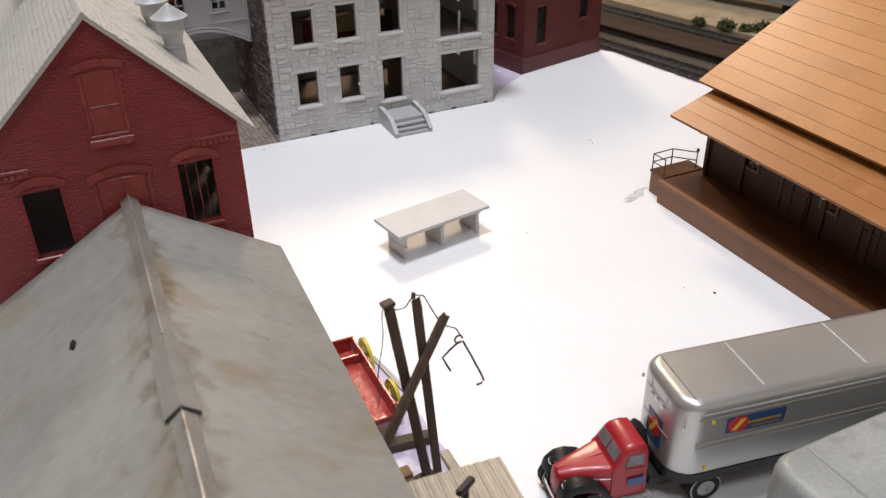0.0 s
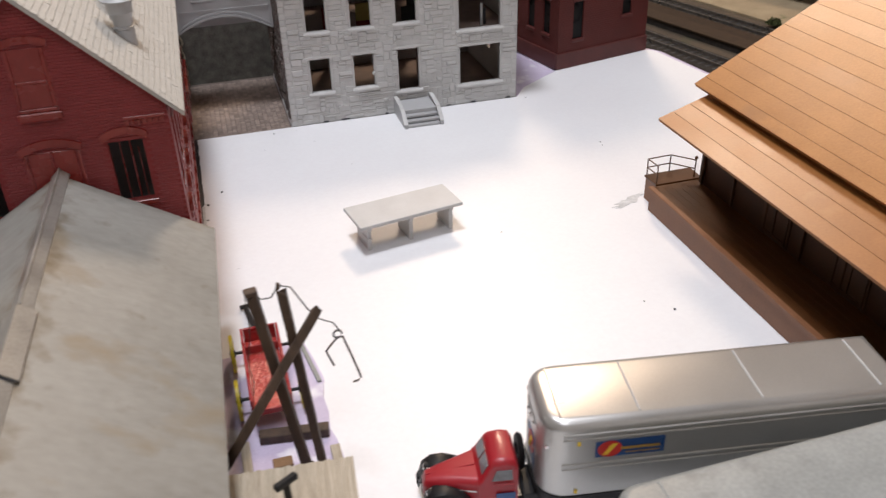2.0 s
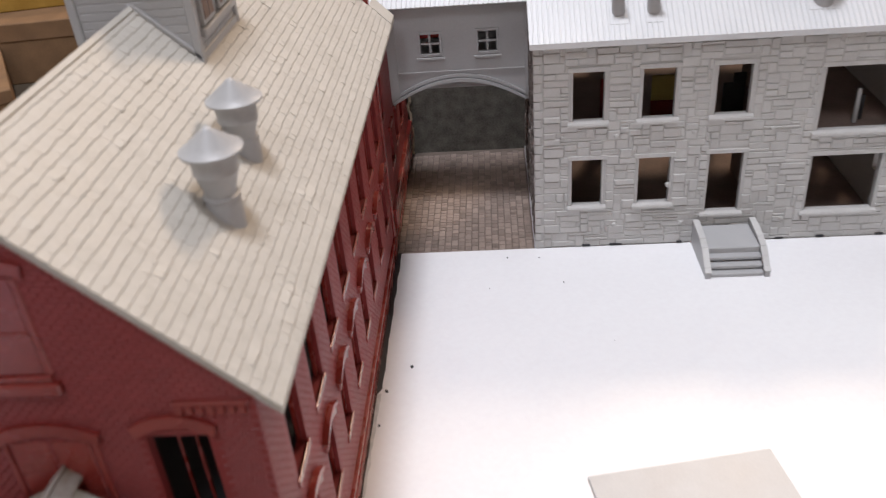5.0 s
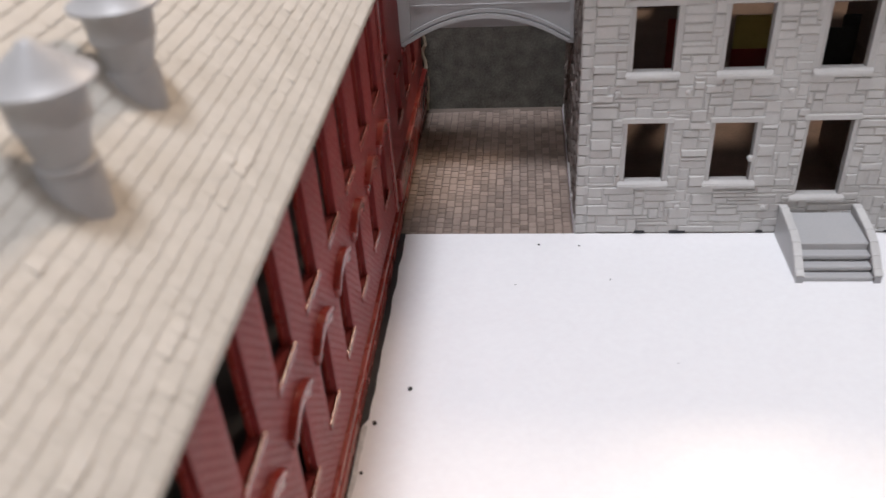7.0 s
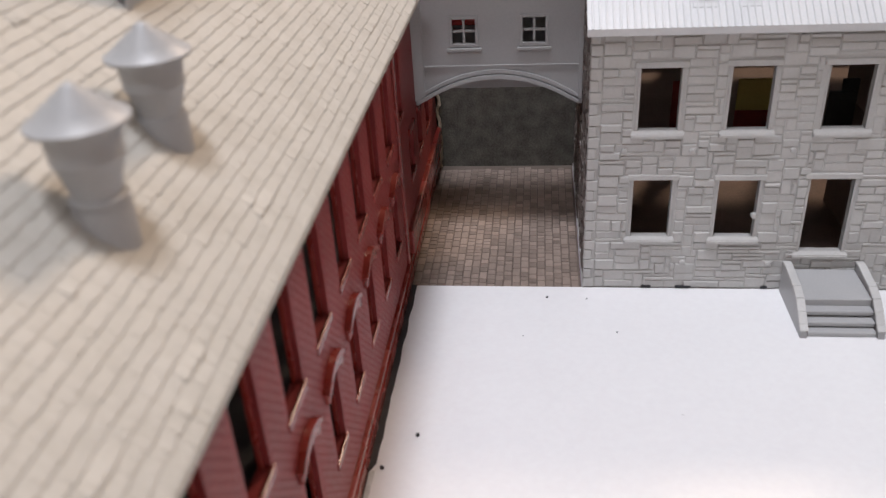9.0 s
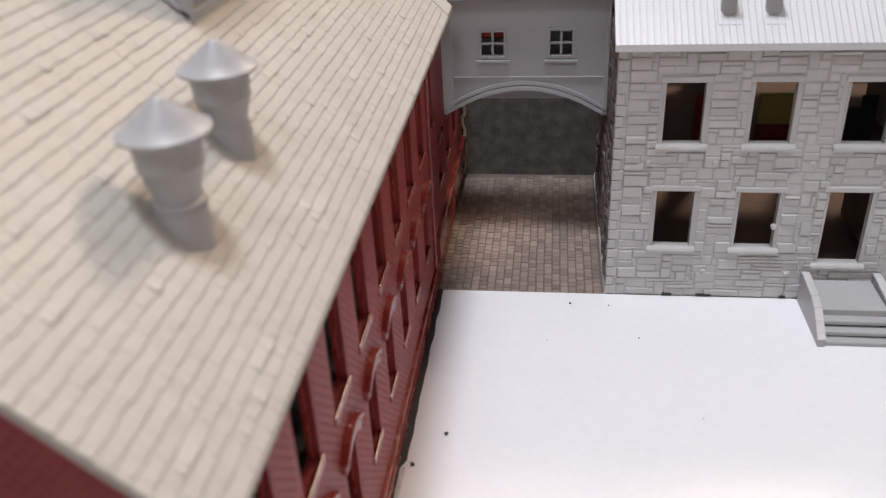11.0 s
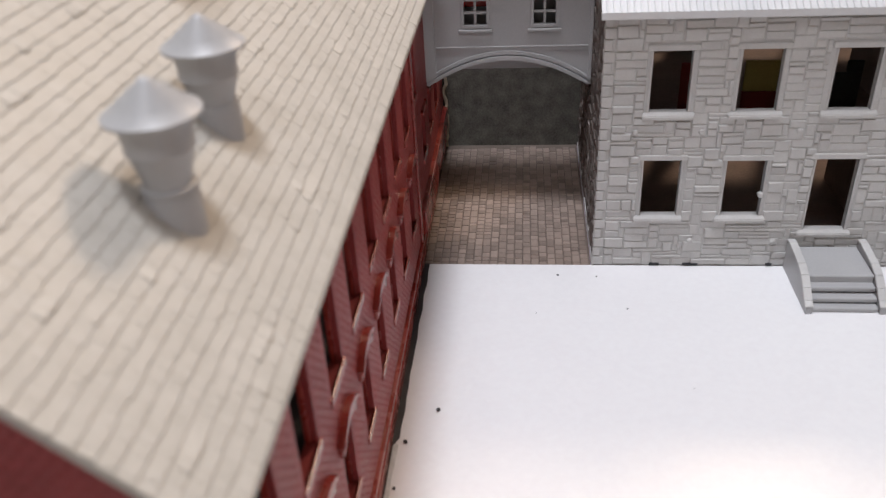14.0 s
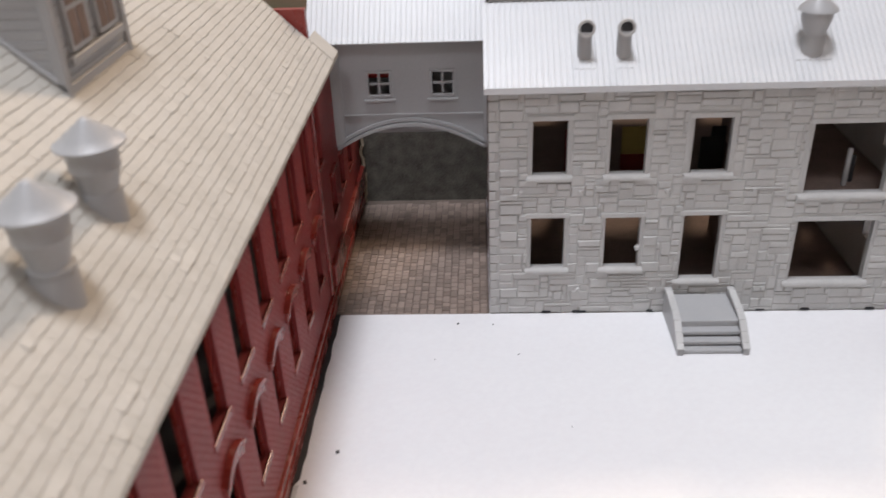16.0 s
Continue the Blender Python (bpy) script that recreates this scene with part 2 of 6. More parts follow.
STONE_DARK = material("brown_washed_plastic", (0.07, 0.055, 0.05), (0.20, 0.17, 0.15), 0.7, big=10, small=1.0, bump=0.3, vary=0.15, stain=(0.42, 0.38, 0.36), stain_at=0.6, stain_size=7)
GREY = material("grey_smooth_plastic", (0.365, 0.365, 0.37), (0.43, 0.43, 0.43), 0.42, big=25, small=0.5, bump=0.04)
TRIM = material("pale_grey_plastic_trim", (0.47, 0.465, 0.455), (0.57, 0.565, 0.55), 0.45, big=12, small=0.6, bump=0.06)
WHITE = material("white_plastic_roofing", (0.60, 0.61, 0.62), (0.68, 0.68, 0.685), 0.4, big=30, small=0.7, bump=0.05)
SHINGLE = material("off_white_plastic_shingle", (0.41, 0.388, 0.346), (0.50, 0.475, 0.43), 0.5, big=8, small=0.8, bump=0.2, vary=0.1)
RED = material("red_plastic_brick", (0.20, 0.029, 0.029), (0.295, 0.047, 0.046), 0.42, big=14, small=0.5, bump=0.1, vary=0.12, spec=0.45)
RED_JOINT = material("red_plastic_joint", (0.19, 0.027, 0.027), (0.275, 0.043, 0.042), 0.5, big=14, small=0.6, bump=0.1, spec=0.25)
RED_TRIM = material("red_plastic_trim", (0.20, 0.026, 0.022), (0.30, 0.046, 0.036), 0.27, big=10, small=0.6, bump=0.08, spec=0.6)
MAROON = brick_material("dull_maroon_brickwork", (0.068, 0.012, 0.010), (0.105, 0.021, 0.018), strength=0.2, rough=0.6)
MAROON_TRIM = material("maroon_trim", (0.065, 0.012, 0.010), (0.11, 0.023, 0.02), 0.5, big=10, small=0.6, bump=0.08)
COPPER = material("copper_brown_roof_plastic", (0.32, 0.128, 0.034), (0.44, 0.195, 0.058), 0.36, spec=0.4, big=26, small=0.9, bump=0.1, stain=(0.30, 0.13, 0.045), stain_at=0.62, stain_size=24)
# copy of COPPER, darkened and reddened to paint the shade on the eave roof
COPPER_SHADED = material("shaded_copper_eave_plastic", (0.26, 0.098, 0.027), (0.35, 0.142, 0.042), 0.36, spec=0.4, big=24, small=0.9, bump=0.1, stain=(0.37, 0.17, 0.06), stain_at=0.64, stain_size=26)
GROOVE = material("dark_roof_joint", (0.25, 0.105, 0.032), (0.34, 0.15, 0.05), 0.7, big=10, small=0.7, bump=0.1)
BROWN = material("milk_brown_plastic", (0.17, 0.072, 0.032), (0.24, 0.105, 0.05), 0.45, big=14, small=0.7, bump=0.1)
DECK = material("brown_deck_plastic", (0.075, 0.028, 0.009), (0.115, 0.045, 0.015), 0.33, big=12, small=0.8, bump=0.15)
DARKBROWN = material("dark_brown_plastic", (0.036, 0.014, 0.006), (0.062, 0.025, 0.010), 0.5, spec=0.3, big=14, small=0.8, bump=0.12)
PAVER = material("printed_grey_brown_paver", (0.14, 0.105, 0.086), (0.31, 0.24, 0.20), 0.75, big=5, small=0.5, bump=0.25, vary=0.45)
PAVER_BED = material("paver_joint_grit", (0.115, 0.088, 0.072), (0.175, 0.136, 0.114), 0.9, big=8, small=0.4, bump=0.4)
FELT = material("grey_green_grit_sheet", (0.085, 0.083, 0.07), (0.21, 0.205, 0.18), 0.9, big=5, small=0.9, bump=0.8)
TIN = material("weathered_grey_sheet_roof", (0.215, 0.205, 0.18), (0.315, 0.305, 0.275), 0.45, big=34, small=3.0, bump=0.12, stain=(0.235, 0.195, 0.14), stain_at=0.58, stain_size=22, stretch=(0.6, 1.0, 0.6))
ridge_rust(TIN)
TIN_CAP = material("grey_metal_ridge_strip", (0.26, 0.24, 0.21), (0.42, 0.40, 0.36), 0.35, metal=0.4, big=16, small=0.8, bump=0.15, stain=(0.20, 0.14, 0.08), stain_at=0.6, stain_size=10)
TIMBER = material("dark_stained_stripwood", (0.035, 0.02, 0.012), (0.10, 0.06, 0.036), 0.6, big=8, small=0.7, bump=0.5, stretch=(3, 3, 0.4))
PALE_WOOD = material("weathered_pale_wood", (0.33, 0.27, 0.195), (0.56, 0.49, 0.385), 0.75, big=6, small=0.7, bump=0.6, stretch=(4.0, 0.3, 1.0))
BLACK = material("black_plastic", (0.006, 0.006, 0.006), (0.015, 0.015, 0.016), 0.42, spec=0.3, big=8, small=0.6, bump=0.1)
WIRE = material("dark_iron_wire", (0.05, 0.045, 0.04), (0.11, 0.10, 0.09), 0.4, metal=0.8, big=5, small=0.4, bump=0.1)
SILVER = material("silver_painted_trailer", (0.47, 0.46, 0.44), (0.56, 0.55, 0.53), 0.34, metal=0.78, big=40, small=0.4, bump=0.03)
CHROME = material("bright_chrome", (0.75, 0.75, 0.76), (0.85, 0.85, 0.86), 0.12, metal=1.0, big=10, small=0.5, bump=0.02)
TRUCK_RED = material("glossy_red_truck_paint", (0.30, 0.010, 0.016), (0.37, 0.016, 0.025), 0.36, big=20, small=0.5, bump=0.02, coat=0.2)
RUBBER = material("black_rubber", (0.005, 0.005, 0.005), (0.012, 0.012, 0.012), 0.6, spec=0.25, big=6, small=0.5, bump=0.3)
GLASS_DARK = material("smoked_window_plastic", (0.006, 0.006, 0.007), (0.02, 0.02, 0.02), 0.3, spec=0.1, big=6, small=1, bump=0.0)
CAB_GLASS = material("grey_cab_glazing", (0.10, 0.10, 0.105), (0.20, 0.20, 0.21), 0.12, spec=0.6, big=9, small=1.2, bump=0.0)
LOGO_BLUE = material("blue_decal", (0.012, 0.05, 0.17), (0.02, 0.075, 0.22), 0.3, big=10, small=0.5, bump=0.0)
LOGO_RED = material("red_decal", (0.50, 0.02, 0.015), (0.60, 0.03, 0.02), 0.3, big=10, small=0.5, bump=0.0)
LOGO_YELLOW = material("yellow_decal", (0.75, 0.50, 0.03), (0.85, 0.60, 0.06), 0.3, big=10, small=0.5, bump=0.0)
PRIMER = material("bare_grey_casting", (0.21, 0.22, 0.21), (0.34, 0.35, 0.335), 0.4, big=22, small=1.1, bump=0.2, stain=(0.17, 0.18, 0.17), stain_at=0.6, stain_size=12)
WAGON_RED = material("glossy_red_wagon_paint", (0.28, 0.010, 0.014), (0.40, 0.028, 0.022), 0.3, big=4, small=1.4, bump=1.0, coat=0.3)
WAGON_BED = material("crumpled_shiny_red_bed", (0.36, 0.03, 0.025), (0.50, 0.07, 0.05), 0.24, big=4, small=1.0, bump=1.0, spec=1.0)
WAGON_YELLOW = material("yellow_wheel_paint", (0.52, 0.40, 0.012), (0.68, 0.54, 0.03), 0.3, big=4, small=0.5, bump=0.1)
SPECK = material("dark_crumb", (0.02, 0.02, 0.022), (0.08, 0.075, 0.07), 0.8, big=2, small=0.4, bump=0.4)
GLUE = material("dried_grey_glue_film", (0.42, 0.43, 0.44), (0.70, 0.70, 0.70), 0.35, big=4, small=0.8, bump=0.7)
BLACK_EDGE = material("dull_black", (0.010, 0.011, 0.013), (0.035, 0.035, 0.04), 0.6, big=5, small=0.6, bump=0.4)
PLANK = material("dark_weathered_plank", (0.03, 0.019, 0.012), (0.07, 0.044, 0.027), 0.9, spec=0.2, big=10, small=0.9, bump=0.4, vary=0.2)
SOIL = material("brown_layout_ground", (0.045, 0.033, 0.022), (0.10, 0.072, 0.046), 0.95, big=45, small=1.4, bump=0.6, stain=(0.05, 0.055, 0.025), stain_at=0.58, stain_size=50)
SAND = material("tan_sand_ground", (0.25, 0.19, 0.115), (0.38, 0.30, 0.19), 0.95, big=20, small=1.0, bump=0.5, stain=(0.14, 0.14, 0.06), stain_at=0.62, stain_size=18)
BALLAST = material("dark_ballast", (0.015, 0.013, 0.011), (0.05, 0.043, 0.036), 0.95, spec=0.2, big=3, small=0.9, bump=1.0)
RAIL = material("worn_rail_steel", (0.22, 0.20, 0.18), (0.40, 0.37, 0.34), 0.3, metal=0.9, big=8, small=0.6, bump=0.1)
LEAF = material("dull_green_foliage", (0.035, 0.045, 0.012), (0.10, 0.105, 0.035), 0.9, big=4, small=1.0, bump=0.3, vary=0.3)
CAR_GREY = material("grey_boxcar_paint", (0.20, 0.195, 0.19), (0.28, 0.275, 0.265), 0.55, big=18, small=0.8, bump=0.1)
CAR_RED = material("red_boxcar_emblem", (0.36, 0.03, 0.03), (0.44, 0.05, 0.045), 0.5, big=8, small=0.5, bump=0.05)
KRAFT = material("brown_cardboard", (0.16, 0.09, 0.045), (0.26, 0.15, 0.075), 0.8, big=18, small=0.8, bump=0.15)
OCHRE = material("ochre_box_print", (0.30, 0.17, 0.03), (0.42, 0.25, 0.05), 0.35, big=14, small=0.6, bump=0.05)
ROOM_PAINT = material("off_white_room_paint", (0.78, 0.78, 0.78), (0.84, 0.84, 0.84), 0.9, big=200, small=4, bump=0.1)
INNER = material("brown_inside_card", (0.17, 0.120, 0.10), (0.27, 0.195, 0.165), 0.8, big=12, small=0.8, bump=0.15)
RED_CARD = material("dull_red_card", (0.16, 0.012, 0.01), (0.24, 0.02, 0.016), 0.7, big=8, small=0.5, bump=0.1)
YELLOW_CARD = material("yellow_card", (0.30, 0.24, 0.06), (0.40, 0.32, 0.09), 0.7, big=8, small=0.5, bump=0.1)

# ---------------------------------------------------------------- the room and the layout ground
def room():
    bm = B()
    box(bm, -1800, 1800, -1800, 1800, 1700, 1740)
    tagged(part("ceiling", bm, ROOM_PAINT), "plain off-white painted room ceiling", "ceiling", kind="structure")
    for name, (x0, x1, y0, y1) in {"wall_north": (-1800, 1800, 1800, 1840), "wall_south": (-1800, 1800, -1840, -1800), "wall_east": (1800, 1840, -1800, 1800), "wall_west": (-1840, -1800, -1800, 1800)}.items():
        bm = B()
        box(bm, x0, x1, y0, y1, -60, 1700)
        tagged(part(name, bm, ROOM_PAINT), "plain off-white painted room wall", "wall", kind="structure")
    bm = B()
    box(bm, -1800, 1800, -1800, 1800, -60, -30.5)
    tagged(part("ground", bm, SOIL), "dark brown scenic ground of a model railway", "ground", kind="structure")


room()

# the white board, cut round the buildings, on a slightly larger lilac foam sheet
def slab(name, poly, z0, z1, mat, label, category):
    bm = B()
    extrude(bm, poly, z0, z1, lambda u, v, d: (u, v, d))
    return tagged(part(name, bm, mat), label, category, kind="structure")


slab("pavement", [(-200, -520), (-200, -189.5), (-57.3, -189.5), (-57.3, -0.3), (141.5, -0.3), (152, 14), (184, 36), (262, 53), (266, 48), (272, 8), (280, -40), (288, -200), (292, -520)], -1.2, 0, BOARD, "large clean white foam board laid as the yard", "board")
slab("foam_base", [(-330, -520), (-330, 160), (150, 160), (266, 58.5), (271, 50), (277, 8), (285, -40), (293, -200), (297, -520)], -30.4, -1.4, LILAC, "lilac foam sheet under the white board", "board")
slab("warehouse_base", [(-330, -189), (-57.5, -189), (-57.5, -0.4), (-58.5, -0.4), (-58.5, 99.5), (-330, 99.5)], -1.35, -0.02, FELT, "dark gritty sheet under the warehouse", "board")
slab("house_base", [(-0.3, -0.2), (141.6, -0.2), (141.6, 160), (-330, 160), (-330, 99.6), (-0.3, 99.6)], -1.35, -0.02, PAVER_BED, "brown base sheet under the stone house", "board")
slab("foam_patch", [(141.7, 0.5), (151.5, 14.5), (183, 36.5), (175, 80), (141.7, 80)], -1.35, -0.5, LILAC, "lilac foam patch with white paint smears", "board")

# ---------------------------------------------------------------- grey stone house
WINDOWS = [(13.5, 25.0, 19.4, 39.2), (39.1, 51.0, 19.4, 39.0), (65.8, 78.4, 14.2, 39.4), (104.4, 130.0, 12.9, 36.5),
           (13.6, 25.0, 55.4, 74.6), (39.1, 50.8, 55.4, 74.7), (65.7, 77.9, 55.4, 74.6), (104.0, 129.9, 47.0, 71.8)]


def stone_mesh(w, h, d, kind):
    """One rough-hewn block on the wall face: w by h, standing d proud, its face tilted and its edges drawn in."""
    rng = random.Random(kind * 97 + int(w * 10) * 7 + int(h * 10))
    g = 0.05
    j = lambda s=0.14: rng.uniform(-s, s)
    base = [(g, 0, g), (w - g, 0, g), (w - g, 0, h - g), (g, 0, h - g)]
    c = min(0.34, w * 0.2, h * 0.2)
    lean, yaw = j(0.09), j(0.07)
    face = lambda x, z, sx, sz: (x + j(), -max(0.12, d + sx * yaw + sz * lean + j(0.05)), z + j())
    top = [face(g + c, g + c, -1, -1), face(w - g - c, g + c, 1, -1), face(w - g - c, h - g - c, 1, 1), face(g + c, h - g - c, -1, 1)]
    return base + top, [(0, 1, 5, 4), (1, 2, 6, 5), (2, 3, 7, 6), (3, 0, 4, 7), (4, 5, 6, 7)]


def stone_layout(width, height, holes, seed):
    """Random ashlar: blocks on a fine lattice, long and short, some tall."""
    rng = random.Random(seed)
    cu, cv = 1.6, 1.3
    nu, nv = int(width / cu), int(height / cv)
    cu, cv = width / nu, height / nv
    taken = [[any(h[0] - 1.5 < (i + 0.5) * cu < h[1] + 1.5 and h[2] - 2.6 < (k + 0.5) * cv < h[3] + 1.6 for h in holes) for k in range(nv)] for i in range(nu)]
    out = []
    for k in range(nv):
        for i in range(nu):
            if taken[i][k]:
                continue
            w, h = rng.choice(((4, 2), (5, 2), (3, 2), (6, 2), (6, 1), (4, 3), (5, 2), (7, 2), (2, 3), (3, 2), (5, 3), (6, 2), (5, 1), (8, 1), (4, 2), (3, 3), (2, 4)))
            n = 0
            while n < w and i + n < nu and not taken[i + n][k]:
                n += 1
            w = n
            m = 1
            while m < h and k + m < nv and all(not taken[i + a][k + m] for a in range(w)):
                m += 1
            for a in range(w):
                for b in range(m):
                    taken[i + a][k + b] = True
            out.append((i * cu, k * cv, w, m))
    return out, cu, cv


def stone_house():
    house = thing("stone_house", 0, 0, 0, "unpainted grey plastic model house of rough ashlar stone", "house")
    bm = B()
    wall_grid(bm, 0, 141, 0, 85.5, WINDOWS, 2.2, front)
    wall = part("front_wall", bm, STONE_WALL, house)
    # unseen back wall, its openings added to light the rooms, and right wall with windows of its own
    back = [(8, 36, 8, 41), (46, 78, 8, 41), (95, 130, 8, 41), (8, 36, 56, 68), (50, 80, 52, 68), (95, 130, 54, 70)]
    bm = B()
    wall_grid(bm, 0, 141, 0, 85.5, back, 2.2, lambda u, v, d: (u, 95 - d, v))
    part("back_wall", bm, STONE_WALL, house)
    side = [(14, 24, 18, 38), (44, 54, 18, 38), (70, 80, 18, 38), (14, 24, 54, 74), (44, 54, 54, 74)]
    bm = B()
    wall_grid(bm, 2.2, 92.8, 0, 85.5, side, 2.2, lambda u, v, d: (141 - d, u, v))
    part("side_wall", bm, STONE_WALL, house)
    bm = B()
    wall_grid(bm, 2.2, 92.8, 0, 85.5, [], 2.2, lambda u, v, d: (d, u, v))
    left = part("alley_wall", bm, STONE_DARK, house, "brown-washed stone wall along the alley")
    bm = B()
    box(bm, 2.3, 138.7, 2.3, 92.7, 0.1, 1.2)
    part("ground_floor", bm, INNER, house, "brown card floor")
    bm = B()
    box(bm, 2.3, 138.7, 2.3, 92.7, 43.6, 44.8)
    part("upper_floor", bm, INNER, house, "brown card floor")
    bm = B()
    box(bm, 92, 93, 2.4, 60, 1.3, 85)
    part("inner_wall", bm, INNER, house, "brown card partition")
    # quoins up the front corner, and black blocks painted in for dark gaps under the lowest course
    for k in range(24):
        z = 0.3 + k * 3.55
        bm = B()
        box(bm, -0.9, 1.6 if k % 2 else 2.6, -0.55, 1.4 if k % 2 else 3.4, z, z + 3.3, 0.25)
        part("corner_stone", bm, STONE, wall)
    for x, w in ((18, 3.2), (29, 5), (56, 2), (95, 3), (111, 3), (134, 3)):
        bm = B()
        box(bm, x, x + w, -0.72, -0.1, 0.4, 1.1)
        part("base_gap", bm, BLACK_EDGE, wall, "black block standing in for a dark open joint at the foot")
    # surrounds, sills and lintels: thin cast margins, rough on top
    for k, (x0, x1, z0, z1) in enumerate(WINDOWS):
        t = 0.7
        for a, b, c, d in ((x0 - t, x0, z0, z1), (x1, x1 + t, z0, z1)):
            bm = B()
            box(bm, a, b, -0.35, 0.9, c, d, 0.2)
            part("door_jamb" if k == 2 else "window_jamb", bm, STONE, house)
        bm = B()
        box(bm, x0 - 1.9, x1 + 1.9, -0.7, 0.9, z1, z1 + 1.9, 0.35, 2)
        part("lintel", bm, STONE, house)
        bm = B()
        extrude(bm, [(1.2, z0 - 2.3), (1.2, z0), (-0.3, z0), (-1.35, z0 - 1.0), (-1.35, z0 - 2.3)], x0 - 2.0, x1 + 2.0, lambda u, v, d: (d, u, v))
        bmesh.ops.bevel(bm, geom=[e for e in bm.edges if all(v.co.y < -0.2 for v in e.verts)], offset=0.25, segments=2, affect="EDGES")
        part("sill", bm, STONE, house)
    for x, z in ((10, 49), (30, 49), (59, 49), (88, 49), (30.5, 10), (57, 9.5), (96, 10), (50.6, 27)):
        bm = B()
        lathe(bm, [(0.95, 0.3), (0.95, -0.75), (0.75, -1.05), (0.3, -1.15)], (x, 0, z), 12, "y")
        part("cast_nub", bm, STONE, wall, smooth=True)
    # card scraps standing on the upper floor
    for name, mat, x0, x1, z0, z1, what in (("red_card", RED_CARD, 27.0, 38, 44.9, 61, "piece of dull red card inside the window"), ("red_card", RED_CARD, 47.3, 59, 44.9, 51, "piece of dull red card inside the window"),
                                            ("yellow_card", YELLOW_CARD, 47.3, 58, 51.1, 61.5, "piece of yellow card on a red one"), ("dark_card", BLACK_EDGE, 75.5, 84, 44.9, 57, "stepped dark scrap inside the window"), ("dark_card", BLACK_EDGE, 79, 84, 57.1, 61, "stepped dark scrap inside the window")):
        bm = B()
        box(bm, x0, x1, 26, 27.2, z0, z1, 0.2)
        part(name, bm, mat, house, what)
    # broken glazing bars behind the upper large window
    for x, h, y, mat in ((120.5, 13, 9, GREY), (123.5, 9, 12, BLACK_EDGE)):
        bm = B()
        box(bm, x, x + 1.5, y, y + 1.2, 45, 46 + h, 0.2)
        part("loose_bar", bm, mat, house, "short pale upright bar inside the window")
    # corrugated front roof slope, from the eave up to the raised centre
    bm = B()
    slope(bm, -2.2, 149, -3.2, 86.3, 25.5, 106.2, 1.9)
    roof = part("roof", bm, WHITE, house, "white corrugated plastic roof slope", smooth=False)
    bm = B()
    box(bm, -2.3, 149.1, -3.6, -2.9, 84.9, 87.2, 0.2)
    part("eave_strip", bm, WHITE, roof)
    for x in (29.9, 42.3):
        bm = B()
        box(bm, x - 3.3, x + 3.3, 2.2, 11.5, 89.2, 93.2 - 0.2, 0.2)
        bmesh.ops.rotate(bm, verts=bm.verts, cent=(x, 6.8, 91), matrix=Matrix.Rotation(math.atan2(19.9, 28.7), 3, "X"))
        bmesh.ops.translate(bm, verts=bm.verts, vec=(0, 0, 0.9))
        base = part("vent_base", bm, WHITE, roof, "flat white vent plate")
        bm = B()
        tube(bm, [(x, 6.5, 93), (x, 6.9, 98), (x, 6.6, 101.2), (x, 5.4, 102.8), (x, 3.6, 103.4)], 2.3, 14)
        pipe = part("vent_pipe", bm, GREY, roof, "small bent grey vent cowl", smooth=True)
        bm = B()
        lathe(bm, [(2.0, 2.6), (2.75, 2.6), (2.75, 3.9), (2.0, 3.9)], (x, 0, 103.4), 18, "y", True)
        part("cowl_rim", bm, TRIM, pipe, smooth=True)
        # black disc painting the dark inside of the cowl
        bm = B()
        lathe(bm, [(2.0, 3.2), (2.0, 3.5)], (x, 0, 103.4), 18, "y")
        part("cowl_mouth", bm, BLACK_EDGE, pipe)
    bm = B()
    lathe(bm, [(3.6, 89), (3.6, 98.5), (3.2, 99), (4.6, 103.5), (4.9, 106), (6, 106.3), (5.6, 107.2), (0.6, 111.5)], (101, 7.0, 0), 22)
    part("stack_vent", bm, GREY, roof, "round grey roof ventilator", smooth=True)
    bm = B()
    box(bm, 95.5, 106.5, 3, 12, 89.6, 92.4, 0.2)
    bmesh.ops.rotate(bm, verts=bm.verts, cent=(101, 7.5, 91), matrix=Matrix.Rotation(math.atan2(19.9, 28.7), 3, "X"))
    bmesh.ops.translate(bm, verts=bm.verts, vec=(0, 0, 2.2))
    part("vent_base", bm, WHITE, roof, "flat white vent plate")
    # raised centre with its row of windows, and its cover
    lights = [(26 + k * 22, 36 + k * 22, 107.8, 112.6) for k in range(5)]
    bm = B()
    wall_grid(bm, 0, 141, 104.5, 114, lights, 1.6, lambda u, v, d: (u, 25.6 + d, v))
    part("clerestory_wall", bm, GREY, house, "grey clerestory wall with a row of windows")
    bm = B()
    box(bm, 0, 141, 68.1, 69.7, 85.6, 114)
    part("clerestory_rear", bm, GREY, house)
    for x0 in (0, 139.4):
        bm = B()
        box(bm, x0, x0 + 1.6, 27.3, 68, 85.6, 114)
        part("clerestory_end", bm, GREY, house)
    bm = B()
    box(bm, -2, 149, 24, 70, 114, 115.5, 0.3)
    part("top_roof", bm, WHITE, house, "white plastic top roof")
    bm = B()
    slope(bm, -2.2, 149, 98.2, 86.3, 69.5, 106.2, 1.9)
    part("rear_roof", bm, WHITE, house)
    # blocks: the rows near the foot and the alley corner one by one, the rest in one mesh
    places, cu, cv = stone_layout(138.2, 84.6, [(a - 2.4, b - 2.4, c, d) for a, b, c, d in WINDOWS], 5)
    rng = random.Random(8)
    cache, rest, n = {}, B(), 0
